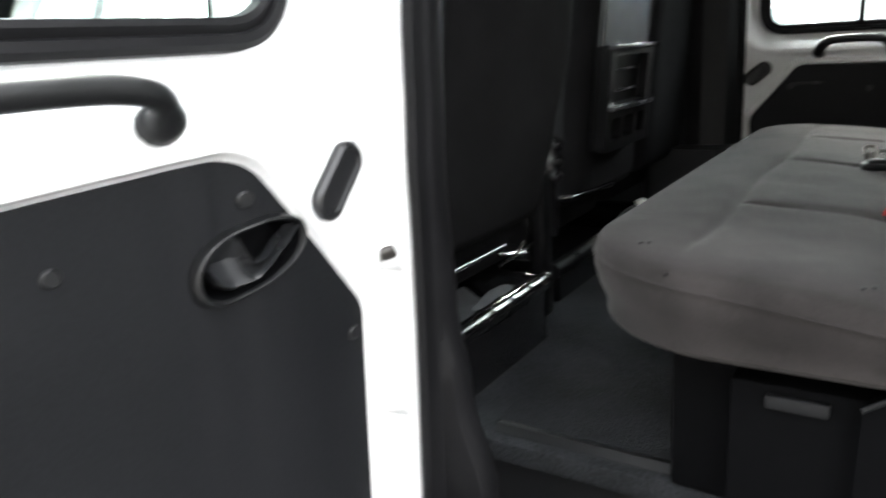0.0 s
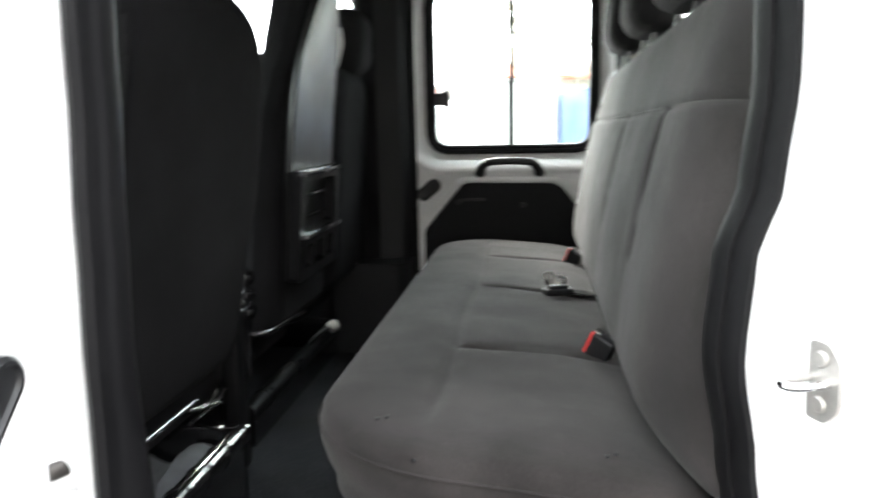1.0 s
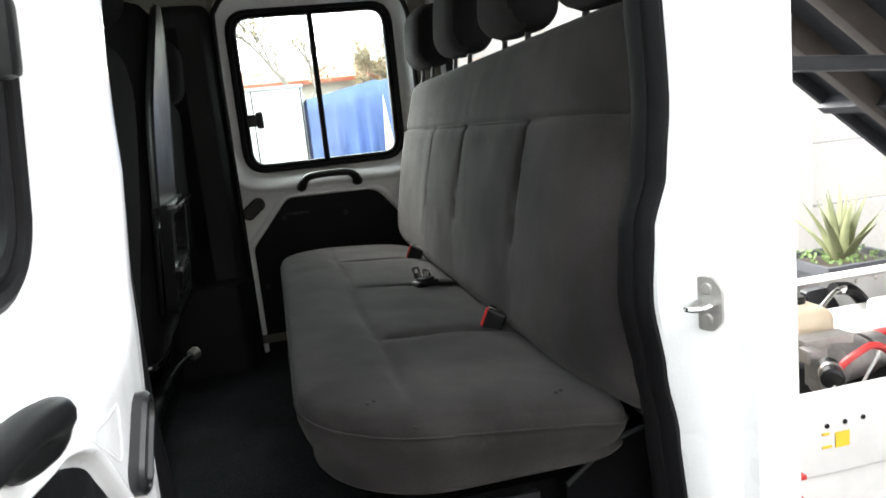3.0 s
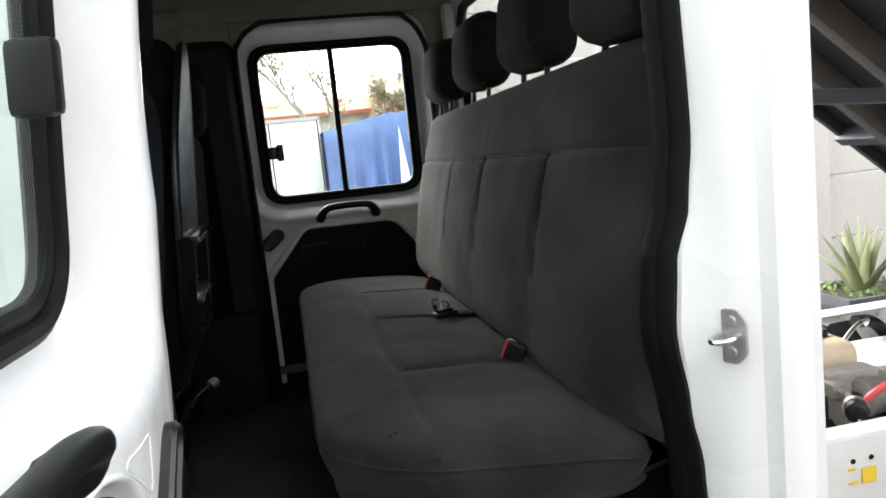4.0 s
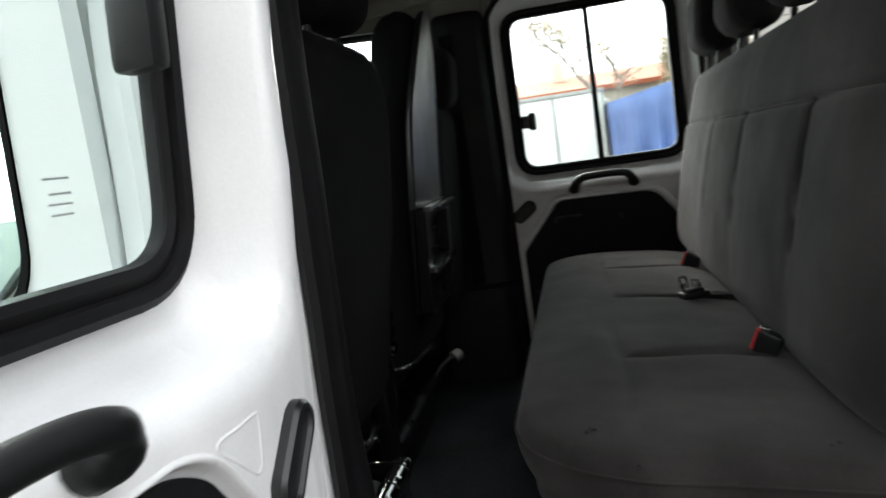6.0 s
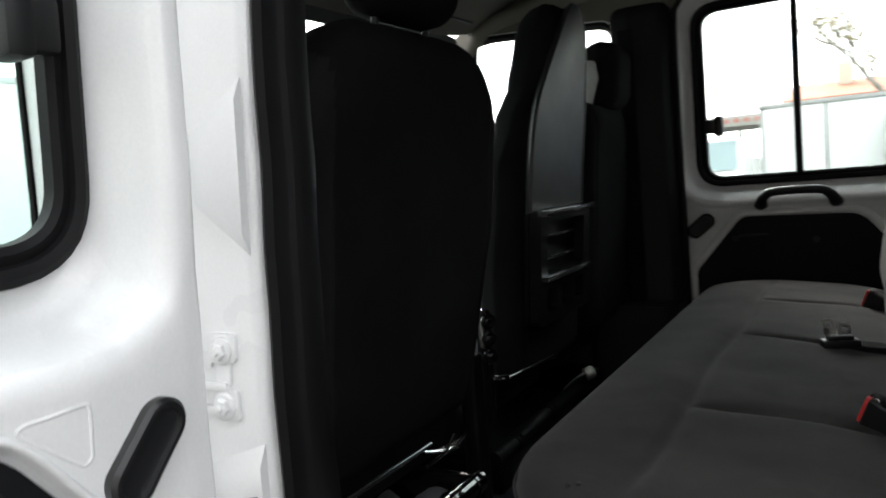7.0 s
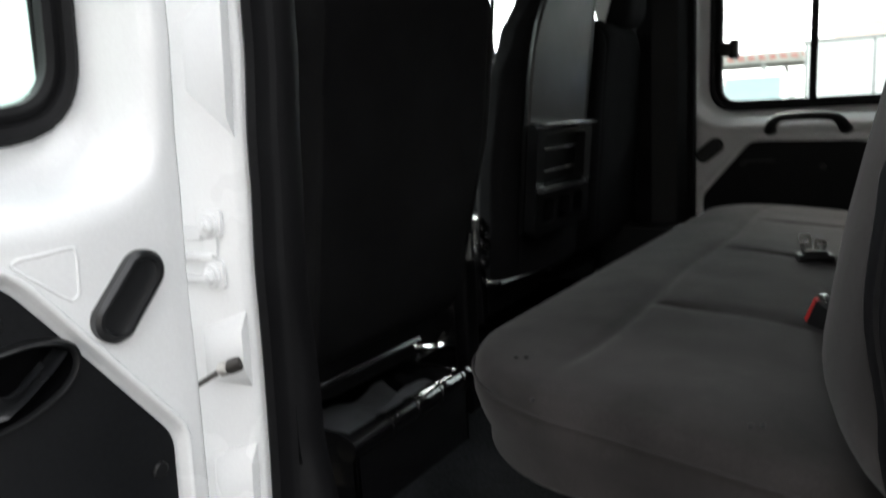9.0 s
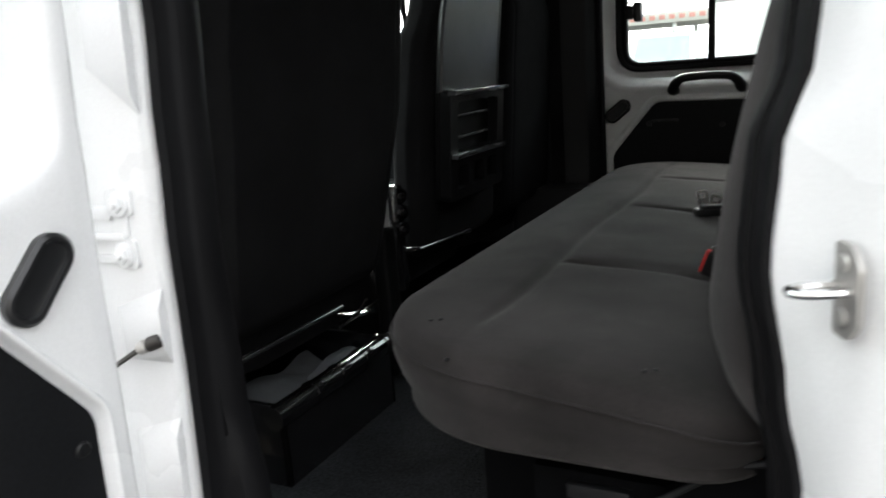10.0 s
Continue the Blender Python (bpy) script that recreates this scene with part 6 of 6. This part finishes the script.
def house(x0, x1, y, eave, ridge, name, label):
    ob = thing(name, ((x0 + x1) / 2, y + 4, 0), label, "building")
    b = bmesh.new()
    box(b, (x0, y, 0), (x1, y + 8, eave), 0.02, 1)
    wall = part("wall", b, WALLPALE, ob)
    b = bmesh.new()
    strip(b, [[(x, y + d, z) for d, z in ((-0.4, eave - 0.05), (4.0, ridge), (8.4, eave - 0.05), (8.4, eave - 0.2), (4.0, ridge - 0.18), (-0.4, eave - 0.2))] for x in (x0 - 0.3, x1 + 0.3)], True, True)
    roof_part = part("roof", b, ROOFTILE, ob, "red tiled roof", smooth=False)
    for i in range(int((x1 - x0) / 1.6)):
        x = x0 + 0.7 + i * 1.6
        b = bmesh.new()
        box(b, (x, y - 0.04, 1.2), (x + 0.8, y, eave - 0.5), 0.02, 1)
        win = part("window", b, WHITEBOX, wall)
        b = bmesh.new()
        box(b, (x + 0.06, y - 0.055, 1.26), (x + 0.74, y - 0.041, eave - 0.56), 0.01, 1)
        part("pane", b, DARKGLASS, win)
    b = bmesh.new()
    box(b, (x0 + 1.2, y + 2.6, ridge - 0.6), (x0 + 1.7, y + 3.1, ridge + 0.5), 0.02)
    part("chimney", b, WALLPALE, roof_part)


def tree(x, y, height, seed, leaves, name, label):
    """A tree with a forking trunk and thin twigs, and few or many small dry leaves."""
    rng = random.Random(seed)
    ob = thing(name, (x, y, 0), label, "tree")
    b = bmesh.new()
    tips = []

    def limb(p, way, length, radius, level):
        pts = [p]
        w = way
        for k in range(4):
            w = (w + Vector((rng.uniform(-0.22, 0.22), rng.uniform(-0.22, 0.22), rng.uniform(-0.06, 0.16)))).normalized()
            pts.append(pts[-1] + w * length / 4)
        tube(b, pts, [radius * (1 - 0.13 * k) for k in range(5)], 6 if level < 2 else 4)
        if level >= 4:
            tips.extend(pts[2:])
            return
        for k in range(3 if level < 2 else 4):
            q = pts[2 + k % 3]
            d = (w + Vector((rng.uniform(-1, 1), rng.uniform(-1, 1), rng.uniform(-0.1, 0.7))) * 0.85).normalized()
            limb(q, d, length * rng.uniform(0.5, 0.72), radius * 0.60, level + 1)

    limb(Vector((x, y, 0)), Vector((0, 0, 1)), height * 0.42, height * 0.014, 0)
    part("trunk", b, BARK, ob)
    b = bmesh.new()
    for p in tips:
        for k in range(leaves):
            q = p + Vector((rng.gauss(0, 0.12), rng.gauss(0, 0.12), rng.gauss(0, 0.12))) * height / 6
            d = Vector((rng.uniform(-1, 1), rng.uniform(-1, 1), rng.uniform(-1, 1))).normalized() * 0.09 * height / 6
            e = d.orthogonal().normalized() * 0.035 * height / 6
            b.faces.new([b.verts.new(r) for r in (q, q + d * 0.5 + e, q + d, q + d * 0.5 - e)])
    part("crown", b, TWIGLEAF, ob, "sparse dry leaves", kind="stuff")


def canopy_sign():
    ob = thing("canopy", (-3.6, 30, 0), "flat pale canopy with a red lettered fascia", "canopy")
    b = bmesh.new()
    box(b, (-8.2, 30, 2.65), (-1.6, 36, 3.05), 0.03)
    part("roof", b, CONCRETE, ob)
    for i in range(10):
        b = bmesh.new()
        box(b, (-6.4 + i * 0.36, 29.97, 2.78), (-6.18 + i * 0.36, 29.995, 2.94), 0.01, 1)
        part("fascia_bar", b, SIGNRED, ob)
    for x in (-7.8, -4.8, -1.9):
        for y in (30.3, 35.7):
            b = bmesh.new()
            tube(b, [(x, y, 0), (x, y, 2.66)], 0.09, 12)
            part("column", b, CHASSIS, ob)


def yard():
    box_truck(-1.52, 0.37, 14.0, 2.36, "box_truck", "white box truck parked across the yard")
    curtain_truck()
    pickup(-3.55, 20.0, "pickup", "white pickup parked facing the cab")
    canopy_sign()
    house(-2.0, 16, 27, 3.20, 3.92, "house", "long low house with a red roof")
    tree(1.0, 22.5, 7.6, 3, 2, "tree", "bare tree with few pale leaves")
    tree(4.6, 24.0, 6.3, 8, 24, "tree", "bushy tree with dry brown leaves")
    tree(-6.9, 27.0, 5.6, 5, 1, "tree", "bare tree with few pale leaves")
    tree(3.0, 25.5, 4.6, 11, 12, "tree", "bushy tree with dry brown leaves")
    box_truck(-10.5, -7.0, 3.2, 2.9, "box_truck", "white box truck parked ahead of the cab")
    tree(-14, 9, 6.5, 6, 1, "tree", "bare tree with few pale leaves")


def light_block_wall():
    """An added, unseen wall beyond the open door that holds back low sky light."""
    b = bmesh.new()
    box(b, (-14, -3.8, 0), (14, -3.5, 4.2), 0.02, 1)
    solo("wall_light_block", b, LIGHTBLOCK, "added unseen grey wall that blocks low sky light", "wall", "structure")


# ---- build ----
light_block_wall()
ground()
cab_floor()
rear_pillar()
front_pillar()
front_side(Y0, 1, "wall_driver_door", "white painted front door side of the cab", "window_driver_door", FRONT_WINDOW)
front_side(Y1, -1, "wall_passenger_door", "white painted far front door side", "window_passenger_door", FAR_FRONT_WINDOW)
far_side()
rear_wall()
roof()
windscreen()
dashboard()
doors()
rear_bench()
buckles()
front_seats()
tipper()
chassis()
hydraulic_pack()
aloe()
concrete_fence()
yard()
